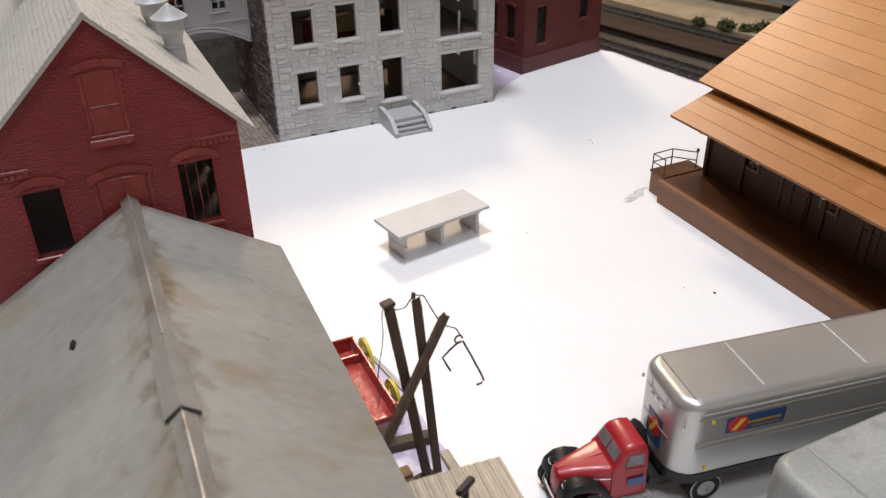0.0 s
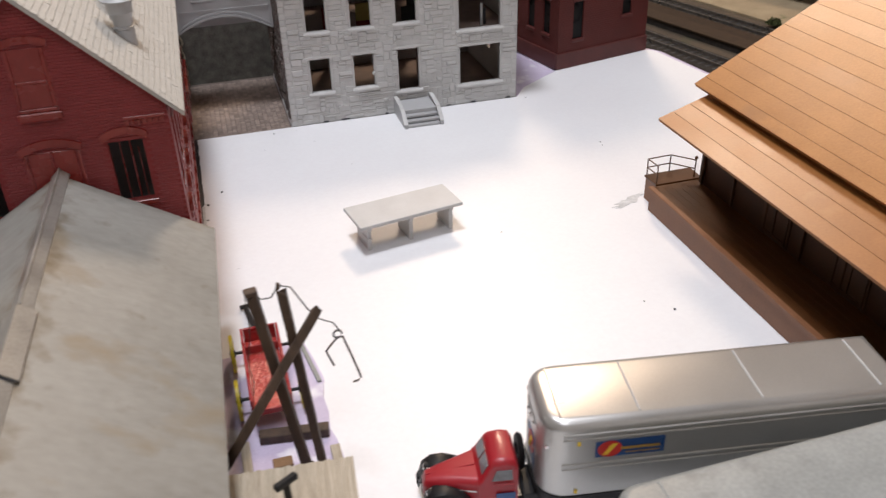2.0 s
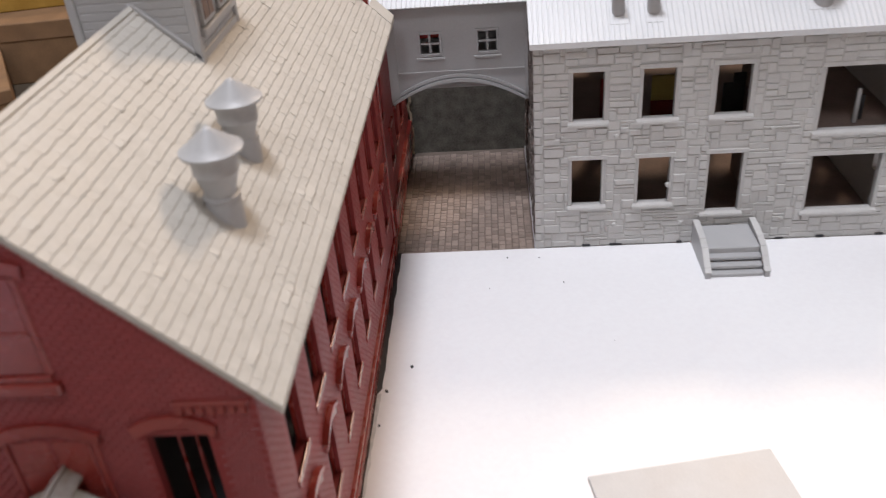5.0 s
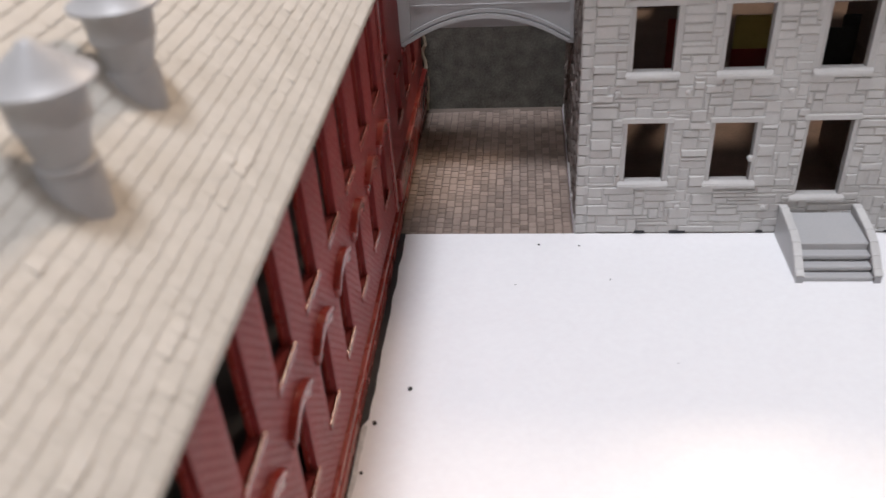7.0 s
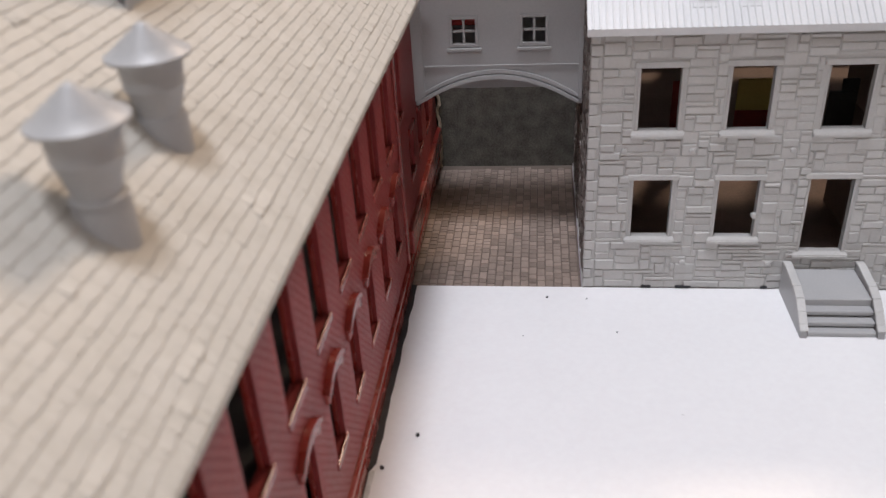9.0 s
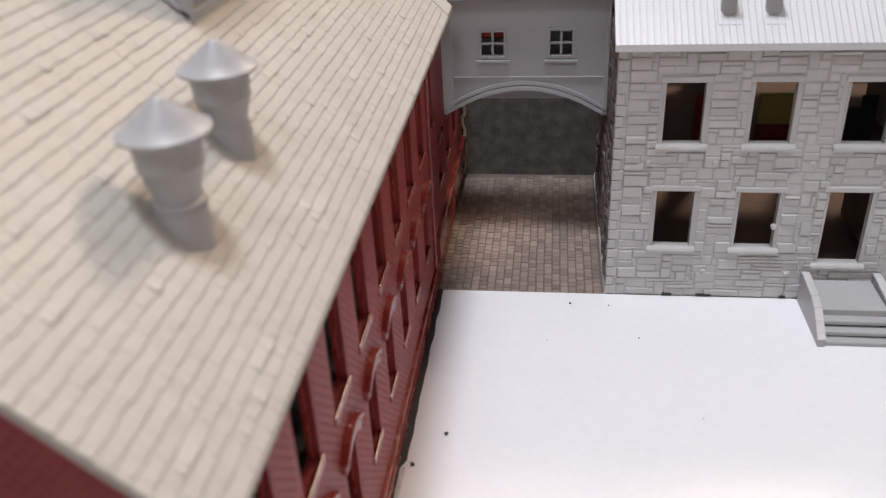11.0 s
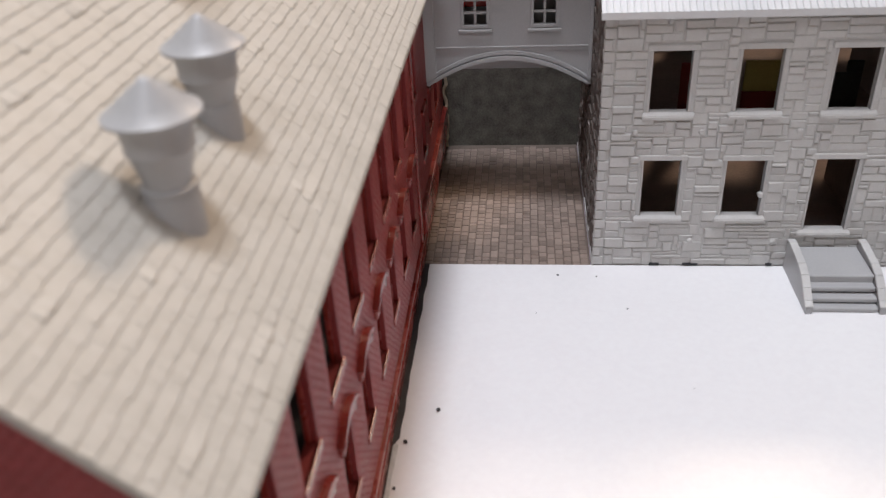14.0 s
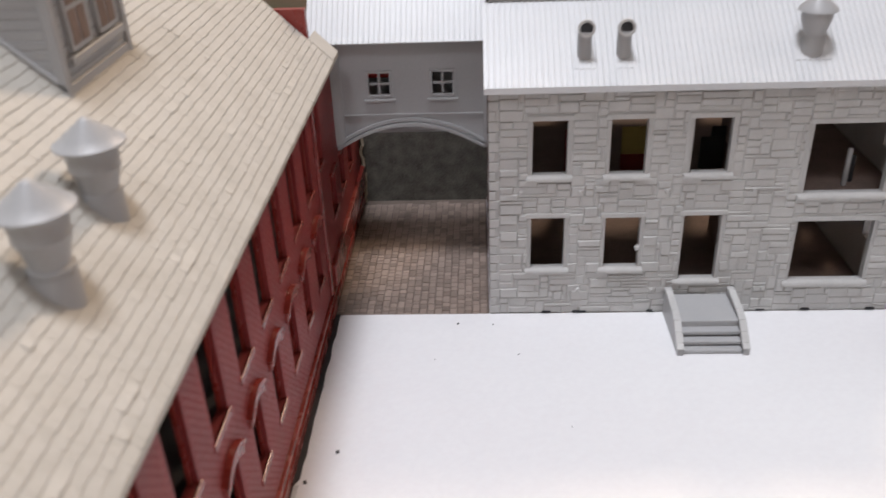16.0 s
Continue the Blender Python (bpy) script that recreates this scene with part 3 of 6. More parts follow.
    for x, z, w, h in sorted(places, key=lambda s: s[0]):
        kind = rng.randrange(4)
        d = (0.26, 0.36, 0.46, 0.62)[kind]
        if n < 300:
            if (w, h, kind) not in cache:
                bm = B()
                add_quads(bm, *stone_mesh(w * cu, h * cv, d, kind))
                cache[w, h, kind] = mesh_of("stone", bm, STONE)
            piece("stone", cache[w, h, kind], wall, x + 2.5, 0.02, z + 0.4)
            n += 1
        else:
            vs, fs = stone_mesh(w * cu, h * cv, d, kind)
            add_quads(rest, [(a + x + 2.5, b + 0.02, c + z + 0.4) for a, b, c in vs], fs)
    part("masonry", rest, STONE, wall, kind="stuff")
    places, cu, cv = stone_layout(92, 84, [], 9)
    rest = B()
    for x, z, w, h in places:
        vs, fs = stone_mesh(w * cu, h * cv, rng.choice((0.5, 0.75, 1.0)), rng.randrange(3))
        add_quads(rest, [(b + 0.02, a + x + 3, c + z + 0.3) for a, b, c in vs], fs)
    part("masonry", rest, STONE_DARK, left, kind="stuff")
    return house


def slope(bm, x0, x1, y0, z0, y1, z1, pitch):
    """A thin corrugated sheet between an eave line and an upper line; ribs run up the slope."""
    run = Vector((0, y1 - y0, z1 - z0))
    up = Vector((1, 0, 0)).cross(run).normalized()
    if up.z < 0:
        up = -up
    n = int((x1 - x0) / pitch)
    prof = []
    for k in range(n):
        x = x0 + (x1 - x0) * k / n
        s = (x1 - x0) / n
        prof += [(x, 0.0), (x + s * 0.62, 0.0), (x + s * 0.7, 0.38), (x + s * 0.92, 0.38)]
    prof.append((x1, 0.0))
    lo, hi = Vector((0, y0, z0)), Vector((0, y1, z1))
    a = [bm.verts.new(lo + Vector((x, 0, 0)) + up * (0.7 + h)) for x, h in prof]
    b = [bm.verts.new(hi + Vector((x, 0, 0)) + up * (0.7 + h)) for x, h in prof]
    for k in range(len(prof) - 1):
        bm.faces.new((a[k], a[k + 1], b[k + 1], b[k]))
    c = [bm.verts.new(p) for p in (lo + Vector((x0, 0, 0)), lo + Vector((x1, 0, 0)), hi + Vector((x1, 0, 0)), hi + Vector((x0, 0, 0)))]
    bm.faces.new(c)
    bm.faces.new(a + [c[1], c[0]])
    bm.faces.new(b + [c[2], c[3]])
    bm.faces.new((a[0], b[0], c[3], c[0]))
    bm.faces.new((a[-1], b[-1], c[2], c[1]))


stone_house()


def front_steps():
    st = thing("front_steps", 73.6, -0.9, 0, "grey plastic entrance steps with solid curved cheeks", "stairs")
    for name, z, y in (("landing", 8.2, -17.2), ("tread", 5.8, -20.2), ("tread", 3.6, -22.8), ("tread", 1.6, -25.2)):
        bm = B()
        box(bm, -9.9, 9.9, y, -0.1 if name == "landing" else y + 4, z - (8.2 if name == "landing" else 1.6), z, 0.3)
        part(name, bm, GREY, st)
    cheek = [(0, 0), (0, 10.4), (-2.5, 10.6), (-13, 9.6), (-17.5, 8.2), (-21, 5.8), (-24, 3.3), (-26, 2.2), (-26, 0)]
    for x in (-11.9, 10.0):
        bm = B()
        extrude(bm, cheek, x, x + 1.9, lambda u, v, d: (d, u, v))
        ch = part("cheek", bm, GREY, st)
        bm = B()
        for (a, b), (c, d) in zip(cheek[1:-1], cheek[2:-1]):
            beam(bm, (x + 0.95, a, b + 0.25), (x + 0.95, c, d + 0.25), 2.5, 0.8, 0.15)
        part("coping", bm, TRIM, ch)


front_steps()


# ---------------------------------------------------------------- bridge house over the alley
def bridge_house():
    br = thing("bridge_house", -29.5, 41, 0, "smooth grey plastic bridge house on a shallow arch over the alley", "house")
    X0, X1 = -29.6, 28.7
    win = [(-15.6, -6.8, 69.9, 79.2), (8.0, 16.5, 69.9, 79.4)]
    bm = B()
    wall_grid(bm, X0, X1, 61.2, 91, win, 2.0, front)
    part("upper_wall", bm, GREY, br)
    n = 20
    arc = [(X0 + 1.2 + (X1 - X0 - 2.4) * k / n, 48.7 + 9.5 * (1 - (2 * k / n - 1) ** 2)) for k in range(n + 1)]
    bm = B()
    extrude(bm, [(X0, 48.5)] + arc + [(X1, 48.5), (X1, 61.1), (X0, 61.1)], 0.35, 2.0, front)
    part("arch_wall", bm, GREY, br)
    for lift, thick, proud in ((0.0, 1.4, 1.5), (1.9, 1.2, 1.0)):
        bm = B()
        low = [(u, v + lift) for u, v in arc]
        high = [(u, v + lift + thick) for u, v in arc]
        extrude(bm, low + high[::-1], -proud + 0.35, 1.2, front)
        bm.faces.ensure_lookup_table()
        bmesh.ops.bevel(bm, geom=list(bm.faces[0].edges), offset=0.4, segments=2, affect="EDGES")
        part("arch_moulding", bm, GREY, br, smooth=True)
    bm = B()
    box(bm, X0 + 4.5, X1 - 1.5, -0.22, 0.5, 62.3, 62.9, 0.1)
    part("string_course", bm, GREY, br)
    for x0, x1 in ((X0 - 0.1, X0 + 4.2), (X1 - 1.4, X1)):
        bm = B()
        box(bm, x0, x1, -0.55, 1.6, 50.5, 90.6, 0.2)
        part("pilaster", bm, GREY, br)
    for x0, x1, z0, z1 in win:
        bm = B()
        t = 0.55
        box(bm, x0 - t, x0 + t, -0.55, 1.0, z0 - t, z1 + t, 0.1)
        box(bm, x1 - t, x1 + t, -0.55, 1.0, z0 - t, z1 + t, 0.1)
        box(bm, x0 + t, x1 - t, -0.5, 1.0, z1 - t, z1 + t, 0.1)
        box(bm, x0 + t, x1 - t, -0.5, 1.0, z0 - t, z0 + t, 0.1)
        w = part("window_frame", bm, GREY, br)
        bm = B()
        box(bm, (x0 + x1) / 2 - 0.4, (x0 + x1) / 2 + 0.4, 0.1, 0.9, z0 + t, z1 - t)
        part("mullion", bm, GREY, w)
        bm = B()
        box(bm, x0 + t, (x0 + x1) / 2 - 0.4, 0.2, 0.9, (z0 + z1) / 2 - 0.4, (z0 + z1) / 2 + 0.4)
        box(bm, (x0 + x1) / 2 + 0.4, x1 - t, 0.2, 0.9, (z0 + z1) / 2 - 0.4, (z0 + z1) / 2 + 0.4)
        part("glazing_bar", bm, GREY, w)
        bm = B()
        box(bm, x0 - 1.4, x1 + 1.4, -1.0, 0.4, z0 - 1.9, z0 - 0.9, 0.15)
        part("sill", bm, GREY, w)
    bm = B()
    wall_grid(bm, X0, X1, 48.2, 91, [], 1.6, lambda u, v, d: (u, 20 - d, v))
    part("rear_wall", bm, GREY, br)
    bm = B()
    box(bm, X0, X1, 2.1, 18.3, 60, 61.3)
    part("deck", bm, GREY, br)
    bm = B()
    slope(bm, X0 - 6.5, X1 + 0.2, -3.4, 90.4, 10.5, 105, 1.9)
    part("roof", bm, WHITE, br, "white corrugated plastic roof slope")
    bm = B()
    slope(bm, X0 - 6.5, X1 + 0.2, 24, 90.6, 10.7, 105, 1.9)
    part("rear_roof", bm, WHITE, br)
    # a red packet lying inside, seen through the small windows
    bm = B()
    box(bm, -22, -7.5, 9, 12, 74, 84, 0.4)
    box(bm, -22, -20, 9.5, 11.5, 61.4, 73.9)
    ob = part("red_packet", bm, LOGO_RED)
    ob.location = (-0.0295, 0.041, 0)
    tagged(ob, "small red card packet on the bridge floor", "packet")


bridge_house()


def alley():
    bm = B()
    box(bm, -58.4, -1.2, -0.25, 96.5, -1.35, -0.75)
    base = tagged(part("alley_floor", bm, PAVER_BED), "narrow alley paved with small grey-brown setts", "pavement", kind="structure")
    bm = B()
    box(bm, -80, 30, 96.6, 99.5, -1.3, 46)
    tagged(part("alley_end_wall", bm, FELT), "dark grey-green gritty sheet closing the alley", "wall", kind="structure")
    bm = B()
    box(bm, -1.1, -0.35, -0.2, 95, -0.7, 1.2, 0.1)
    tagged(part("alley_edge", bm, TRIM), "pale strip along the foot of the alley wall", "trim", kind="structure")
    rng = random.Random(3)
    meshes = []
    W = 2.82
    for d in (2.1, 2.8, 3.0, 4.6):
        bm = B()
        g, c = 0.10, 0.16
        add_quads(bm, [(g, g, 0), (W - g, g, 0), (W - g, d - g, 0), (g, d - g, 0), (g + c, g + c, 0.3), (W - g - c, g + c, 0.3), (W - g - c, d - g - c, 0.3), (g + c, d - g - c, 0.3)], [(0, 1, 5, 4), (1, 2, 6, 5), (2, 3, 7, 6), (3, 0, 4, 7), (4, 5, 6, 7)])
        meshes.append((d, mesh_of("paver", bm, PAVER)))
    # columns of setts run down the alley, each column with joints of its own
    places = []
    for c in range(20):
        y = -0.1 - rng.uniform(0, 0.3)
        while y < 91.5:
            d, me = rng.choice(meshes)
            places.append((y, -58.2 + c * W + rng.uniform(-0.05, 0.05), me, -0.74 + rng.uniform(0, 0.08)))
            y += d
    rest = B()
    for n, (y, x, me, z) in enumerate(sorted(places, key=lambda p: p[0])):
        if n < 300:
            piece("paver", me, base, x, y, z)
        else:
            add_quads(rest, [(v.co.x / MM + x, v.co.y / MM + y, v.co.z / MM + z) for v in me.vertices], [tuple(p.vertices) for p in me.polygons])
    part("paving", rest, PAVER, base, kind="stuff")


alley()
rng = random.Random(41)
bm = B()
tube(bm, [(-57.6 + rng.uniform(-0.7, 0.9), 95.2 + rng.uniform(-0.6, 0.4), -0.5 + 2.4 * k) for k in range(21)], 0.75, 7)
tagged(part("glue_bead", bm, PALE_WOOD), "ragged pale glue bead up the alley corner", "trim", kind="structure")


# ---------------------------------------------------------------- long red brick warehouse
def red_house():
    h = thing("brick_warehouse", -99, -186, 0, "long red plastic brick warehouse with a pale shingled roof", "warehouse")
    # local: x from the ridge line, y along the house
    XR, XL = 40.3, -46.0
    LEN = 282.0
    holes = []
    for k in range(8):
        y = 12.7 + 21.8 * k
        holes += [(y, y + 10.5, 56, 81), (y + 1.6, y + 10.1, 23.2, 42.5)]
    holes.append((188.2, 197.6, 58, 81))
    for k in range(3):
        y = 206.5 + 21.2 * k
        holes.append((y, y + 10.0, 30.5, 46))
    bm = B()
    side = lambda u, v, d: (XR - d, u, v)
    wall_grid(bm, 0, LEN, 0, 88.15, holes + [(207.5, LEN, 82, 88.15)], 2.4, side)
    wall = part("yard_wall", bm, RED_JOINT, h)
    for y0, y1, z0, z1 in holes:
        bm = B()
        box(bm, XR - 0.6, XR + 0.45, y0 - 1.2, y1 + 1.2, z0 - 2.0, z0, 0.2, 2)
        part("sill", bm, RED_TRIM, wall)
        if z0 < 30:
            bm = B()
            arc_band(bm, (y0 + y1) / 2, z1 - 1.2, 6.8, 3.2, 2.5, -1.2, 0.6, side, worn=0.6)
            part("arched_lintel", bm, RED_TRIM, wall, smooth=True)
            bm = B()
            arc_band(bm, (y0 + y1) / 2, z1 + 1.3, 7.3, 3.2, 1.1, -1.7, 0.6, side, worn=0.5)
            part("lintel_lip", bm, RED_TRIM, wall, smooth=True)
        else:
            bm = B()
            box(bm, XR - 0.6, XR + 0.9, y0 - 1.2, y1 + 1.2, z1, z1 + 2.0, 0.2)
            part("lintel", bm, RED_TRIM, wall)
        # narrow sash frame set back in the opening
        for ya in (y0, y1 - 0.8):
            bm = B()
            box(bm, XR - 2.0, XR - 1.2, ya, ya + 0.8, z0, z1)
            part("jamb", bm, RED_TRIM, wall)
    bm = B()
    box(bm, XR - 0.4, XR + 1.0, 0.2, LEN, 7.2, 9.2, 0.3)
    box(bm, XR - 0.4, XR + 0.7, 0.2, LEN, 0, 4.2, 0.3)
    part("plinth", bm, RED_TRIM, h)
    bm = B()
    box(bm, XR - 0.4, XR + 1.9, 190.4, LEN, 9.3, 18.4, 0.5, 2)
    part("annex_plinth", bm, RED_TRIM, h, "tall red plinth of the rear bay")
    bm = B()
    box(bm, XR - 0.4, XR + 0.9, 184.0, 186.6, 9.3, 88, 0.3)
    part("corner_pilaster", bm, RED_TRIM, h)
    # gable facing the shed
    gh = [(18.6, 30.2, 58, 81), (-29.5, -18.2, 58, 81)]
    bm = B()
    wall_grid(bm, XL, XR - 2.45, 0, 88.15, gh, 2.4, front)
    part("gable_lower", bm, RED_JOINT, h)
    bm = B()
    extrude(bm, [(XL, 88.2), (XR - 0.1, 88.2), (XR - 0.1, 92.6), (0, 132.6)], -0.02, 2.4, front)
    gable = part("gable_upper", bm, RED_JOINT, h)
    for x0, x1, z0, z1 in gh:
        bm = B()
        arc_band(bm, (x0 + x1) / 2, z1 + 0.2, (x1 - x0) / 2 + 1.6, 2.6, 2.6, -1.1, 0.5, front)
        part("arched_lintel", bm, RED_TRIM, gable)
        bm = B()
        box(bm, x0 - 1.2, x1 + 1.2, -1.2, 0.4, z0 - 2, z0, 0.3)
        part("sill", bm, RED_TRIM, gable)
    for x, w, top in ((21.6, 0.35, 79.5), (25.0, 0.5, 80.6), (27.6, 0.3, 76.0)):
        bm = B()
        box(bm, x, x + w, 5.0, 5.8, 53.1, top, 0.1)
        part("loose_bar", bm, RED_TRIM, h, "thin red upright bar inside the window")
    # blind centre doorway and attic window: panels in raised surrounds
    bm = B()
    arc_band(bm, 0.4, 80.0, 9.6, 2.6, 2.6, -1.2, 0.5, front)
    part("door_lintel", bm, RED_TRIM, gable)
    for x in (-8.6, 8.4):
        bm = B()
        box(bm, x, x + 1.0, -0.6, 0.4, 50, 80.3, 0.15)
        part("door_jamb", bm, RED_TRIM, gable)
    for x in (-7.2, 0.6):
        bm = B()
        box(bm, x, x + 7.2, -0.35, 0.4, 50, 80.6, 0.2)
        part("door_leaf", bm, RED_TRIM, gable)
    bm = B()
    box(bm, -6.4, 7.4, -1.6, 0.4, 92.2, 95.0, 0.4)
    part("attic_sill", bm, RED_TRIM, gable)
    bm = B()
    box(bm, -5.4, 6.4, -0.9, 0.4, 95.1, 96.3, 0.2)
    box(bm, -5.6, -4.4, -0.5, 0.4, 96.4, 116.4, 0.2)
    box(bm, 5.4, 6.6, -0.5, 0.4, 96.4, 116.4, 0.2)
    box(bm, -4.3, 5.3, -0.6, 0.4, 104.6, 105.6, 0.2)
    part("attic_frame", bm, RED_TRIM, gable)
    bm = B()
    box(bm, -4.3, 5.3, -0.3, 0.4, 96.4, 116.3, 0.1)
    part("attic_panel", bm, RED_TRIM, gable)
    bm = B()
    arc_band(bm, 0.5, 116.4, 7.4, 1.6, 2.4, -0.9, 0.4, front)
    part("attic_lintel", bm, RED_TRIM, gable)
    for x in (25.5, -39.0):
        bm = B()
        box(bm, x, x + 13.6, -0.9, 0.4, 88.4, 89.6, 0.2)
        for k in range(7):
            box(bm, x + 0.4 + k * 1.9, x + 1.6 + k * 1.9, -0.8, 0.4, 86.6, 88.3)
        part("corbel_course", bm, RED_TRIM, gable)
    # far walls, floor
    bm = B()
    wall_grid(bm, 2.4, LEN, 0, 88, [(a, b, c, d) for a, b, c, d in holes], 2.4, lambda u, v, d: (XL + d, u, v))
    part("rear_wall", bm, RED_JOINT, h)
    bm = B()
    box(bm, XL + 2.4, XR - 2.4, LEN - 2.4, LEN, 0, 88)
    part("end_wall", bm, RED_JOINT, h)
    bm = B()
    box(bm, XL + 2.5, XR - 2.5, 2.5, LEN - 2.5, 0.1, 1.2)
    part("floor", bm, BLACK_EDGE, h)
    bm = B()
    box(bm, XL + 2.5, XR - 2.5, 2.5, LEN - 2.5, 52, 53)
    part("upper_floor", bm, BLACK_EDGE, h)
    # fire wall that stands above the roof end
    bm = B()
    extrude(bm, [(22, 84), (XR - 2.6, 84), (XR - 2.6, 107.3), (22, 107.3)], 207.6, 210.2, front)
    part("fire_wall", bm, RED_TRIM, h, "red parapet wall above the roof end")
    # roof sheets
    S = 44.8 / 45.8
    for sgn, name in ((1, "roof"), (-1, "rear_roof")):
        bm = B()
        extrude(bm, [(0, 133.0), (sgn * 45.8, 133.0 - 44.8), (sgn * 45.8, 133.0 - 44.8 + 1.5), (0, 134.6)], -3.0, 207.0, front)
        ob = part(name, bm, SHINGLE, h, "pale off-white plastic shingle roof")
        if sgn > 0:
            roof = ob
        else:
            rear = ob
    bm = B()
    extrude(bm, [(38.2, 133.0 - S * 38.2), (45.8, 133.0 - 44.8), (45.8, 134.8 - 44.8), (38.2, 134.9 - S * 38.2)], 207.1, 218.0, front)
    part("roof_end", bm, SHINGLE, h, "narrow off-white strip of roof past the parapet")
    # shingles: courses parallel with the eave
    rng = random.Random(21)
    up = Vector((S, 0, 1)).normalized()
    down = Vector((1, 0, -S)).normalized()
    length = math.hypot(45.8, 44.8)
    rows = 28
    step = length / rows
    for sgn, own in ((1, roof), (-1, rear)):
        rest, n, cache = B(), 0, {}
        U = Vector((sgn * up.x, 0, up.z))
        D = Vector((sgn * down.x, 0, down.z))
        for r in range(rows):
            y = -3.0 + rng.uniform(-1.5, 0)
            while y < 205:
                w = rng.choice((1.2, 1.4, 1.6, 2.0))
                y1 = min(y + w, 207)
                y0 = max(y, -3.05)
                lift = rng.uniform(0.20, 0.30) + 0.16 * (noise.noise(Vector((y * 0.16, r * 3.1, 5.0))) > 0.5)
                hang = 0.12 * noise.noise(Vector((y * 0.16, r * 1.7, 0))) + rng.uniform(-0.13, 0.13)
                a = Vector((0, 0, 134.6)) + D * (r * step - 0.2) + U * 0.12
                b = Vector((0, 0, 134.6)) + D * ((r + 1) * step + hang + 0.1) + U * lift
                if r == rows - 1:
                    b = Vector((0, 0, 134.6)) + D * (length + 0.25) + U * lift
                g, e = 0.005, 0.03
                c = b - U * (lift - 0.02)
                m = b - D * 0.4 + U * 0.04
                Y = lambda p, q: p + Vector((0, q, 0))
                vs = [Y(a, y0 + g), Y(a, y1 - g), Y(m, y0 + e), Y(m, y1 - e), Y(b - U * 0.12, y0 + e * 0.8), Y(b - U * 0.12, y1 - e * 0.8), Y(c, y0 + g), Y(c, y1 - g)]
                fs = [(0, 1, 3, 2), (2, 3, 5, 4), (4, 5, 7, 6), (0, 2, 4, 6), (1, 7, 5, 3)]
                if sgn > 0 and n < 300 and 0 <= y0 < 14:
                    bm = B()
                    add_quads(bm, [v - a - Vector((0, y0, 0)) for v in vs], fs)
                    piece("shingle", mesh_of("shingle", bm, SHINGLE), own, a.x, a.y + y0, a.z)
                    n += 1
                else:
                    add_quads(rest, vs, fs)
                y += w
        part("shingling", rest, SHINGLE, own, kind="stuff")
    bm = B()
    for sgn in (1, -1):
        extrude(bm, [(0, 134.9), (sgn * 0.9, 134.0), (sgn * 0.9, 134.5), (0, 135.3)], -3.1, 207, front)
    part("ridge_cap", bm, SHINGLE, h)
    # brickwork, stretcher bond: the upper gable brick by brick, the rest joined
    L, C = 2.2, 1.1
    shape = lambda w: ([(0.09, 0, 0.09), (w - 0.09, 0, 0.09), (w - 0.09, 0, C - 0.09), (0.09, 0, C - 0.09), (0.22, -0.17, 0.22), (w - 0.22, -0.17, 0.22), (w - 0.22, -0.17, C - 0.22), (0.22, -0.17, C - 0.22)], [(0, 1, 5, 4), (1, 2, 6, 5), (2, 3, 7, 6), (3, 0, 4, 7), (4, 5, 6, 7)])
    vs, fs = shape(L)
    bm = B()
    add_quads(bm, vs, fs)
    brick = mesh_of("brick", bm, RED)
    rest, n = B(), 0
    for k in range(int(132 / C)):
        z = k * C
        x = XL + 0.4 - (k % 2) * L / 2
        while x + L < XR:
            inside = x > XL and all(z + C < 132.0 - abs(q) * (44.2 / 46.0 if q < 0 else 39.2 / 40.3) for q in (x, x + L))
            if inside and z > 40 and not any(x + L > a - 0.2 and x < b + 0.2 and z + C > c and z < d for a, b, c, d in gh):
                if z > 83 and n < 300 and abs(x) < 26:
                    piece("brick", brick, gable, x, -0.02, z)
                    n += 1
                else:
                    add_quads(rest, [(p + x, q - 0.02, r + z) for p, q, r in vs], fs)
            x += L
    part("brickwork", rest, RED, gable, kind="stuff")
    rest = B()
    for k in range(9, int(87 / C)):
        z = k * C + 0.3
        y = 0.5 - (k % 2) * L / 2
        while y + L < LEN:
            if y > 0 and not (y + L > 207.4 and z + C > 82) and not any(y + L > a - 0.2 and y < b + 0.2 and z + C > c and z < d for a, b, c, d in holes):
                add_quads(rest, [(XR - 0.5 * q + 0.02, p + y, r + z) for p, q, r in vs], fs)
            y += L
    part("brickwork", rest, RED, wall, kind="stuff")
    # two round ventilators on collars that follow the slope
    vent_prof = [(3.4, 0), (3.4, 11.2), (3.7, 11.4), (3.7, 12.0), (3.15, 12.3), (3.4, 14.0), (4.3, 17.0), (4.5, 17.2), (4.5, 17.8), (4.4, 18.0), (4.75, 21.2), (6.2, 21.5), (6.25, 22.0), (4.1, 23.5), (4.0, 23.75), (2.6, 24.65), (2.5, 24.9), (1.3, 25.65), (1.15, 26.0), (0.3, 26.5)]
    for x, y in ((29.2, 36.8), (27.3, 62.2)):
        z = 98.2
        bm = B()
        lathe(bm, vent_prof, (x, y, z), 36)
        vent = part("roof_ventilator", bm, GREY, h, "round grey plastic ventilator with a stepped conical cap", smooth=True)
        bm = B()
        zz = 133.0 - 44.8 / 45.8 * x
        lathe(bm, [(3.7, -3.0), (3.7, 4.4), (3.45, 4.8)], (x, y, zz), 30)
        part("collar", bm, GREY, vent, smooth=True)
    # square cupola astride the slope nearer the ridge
    cx0, cx1, cy0, cy1 = -13.9, 13.9, 85.4, 118.2
    bm = B()
    box(bm, cx0, cx1, cy0, cy1, 108, 150, 0.3)
    cup = part("cupola", bm, GREY, h, "square grey plastic cupola on the roof")
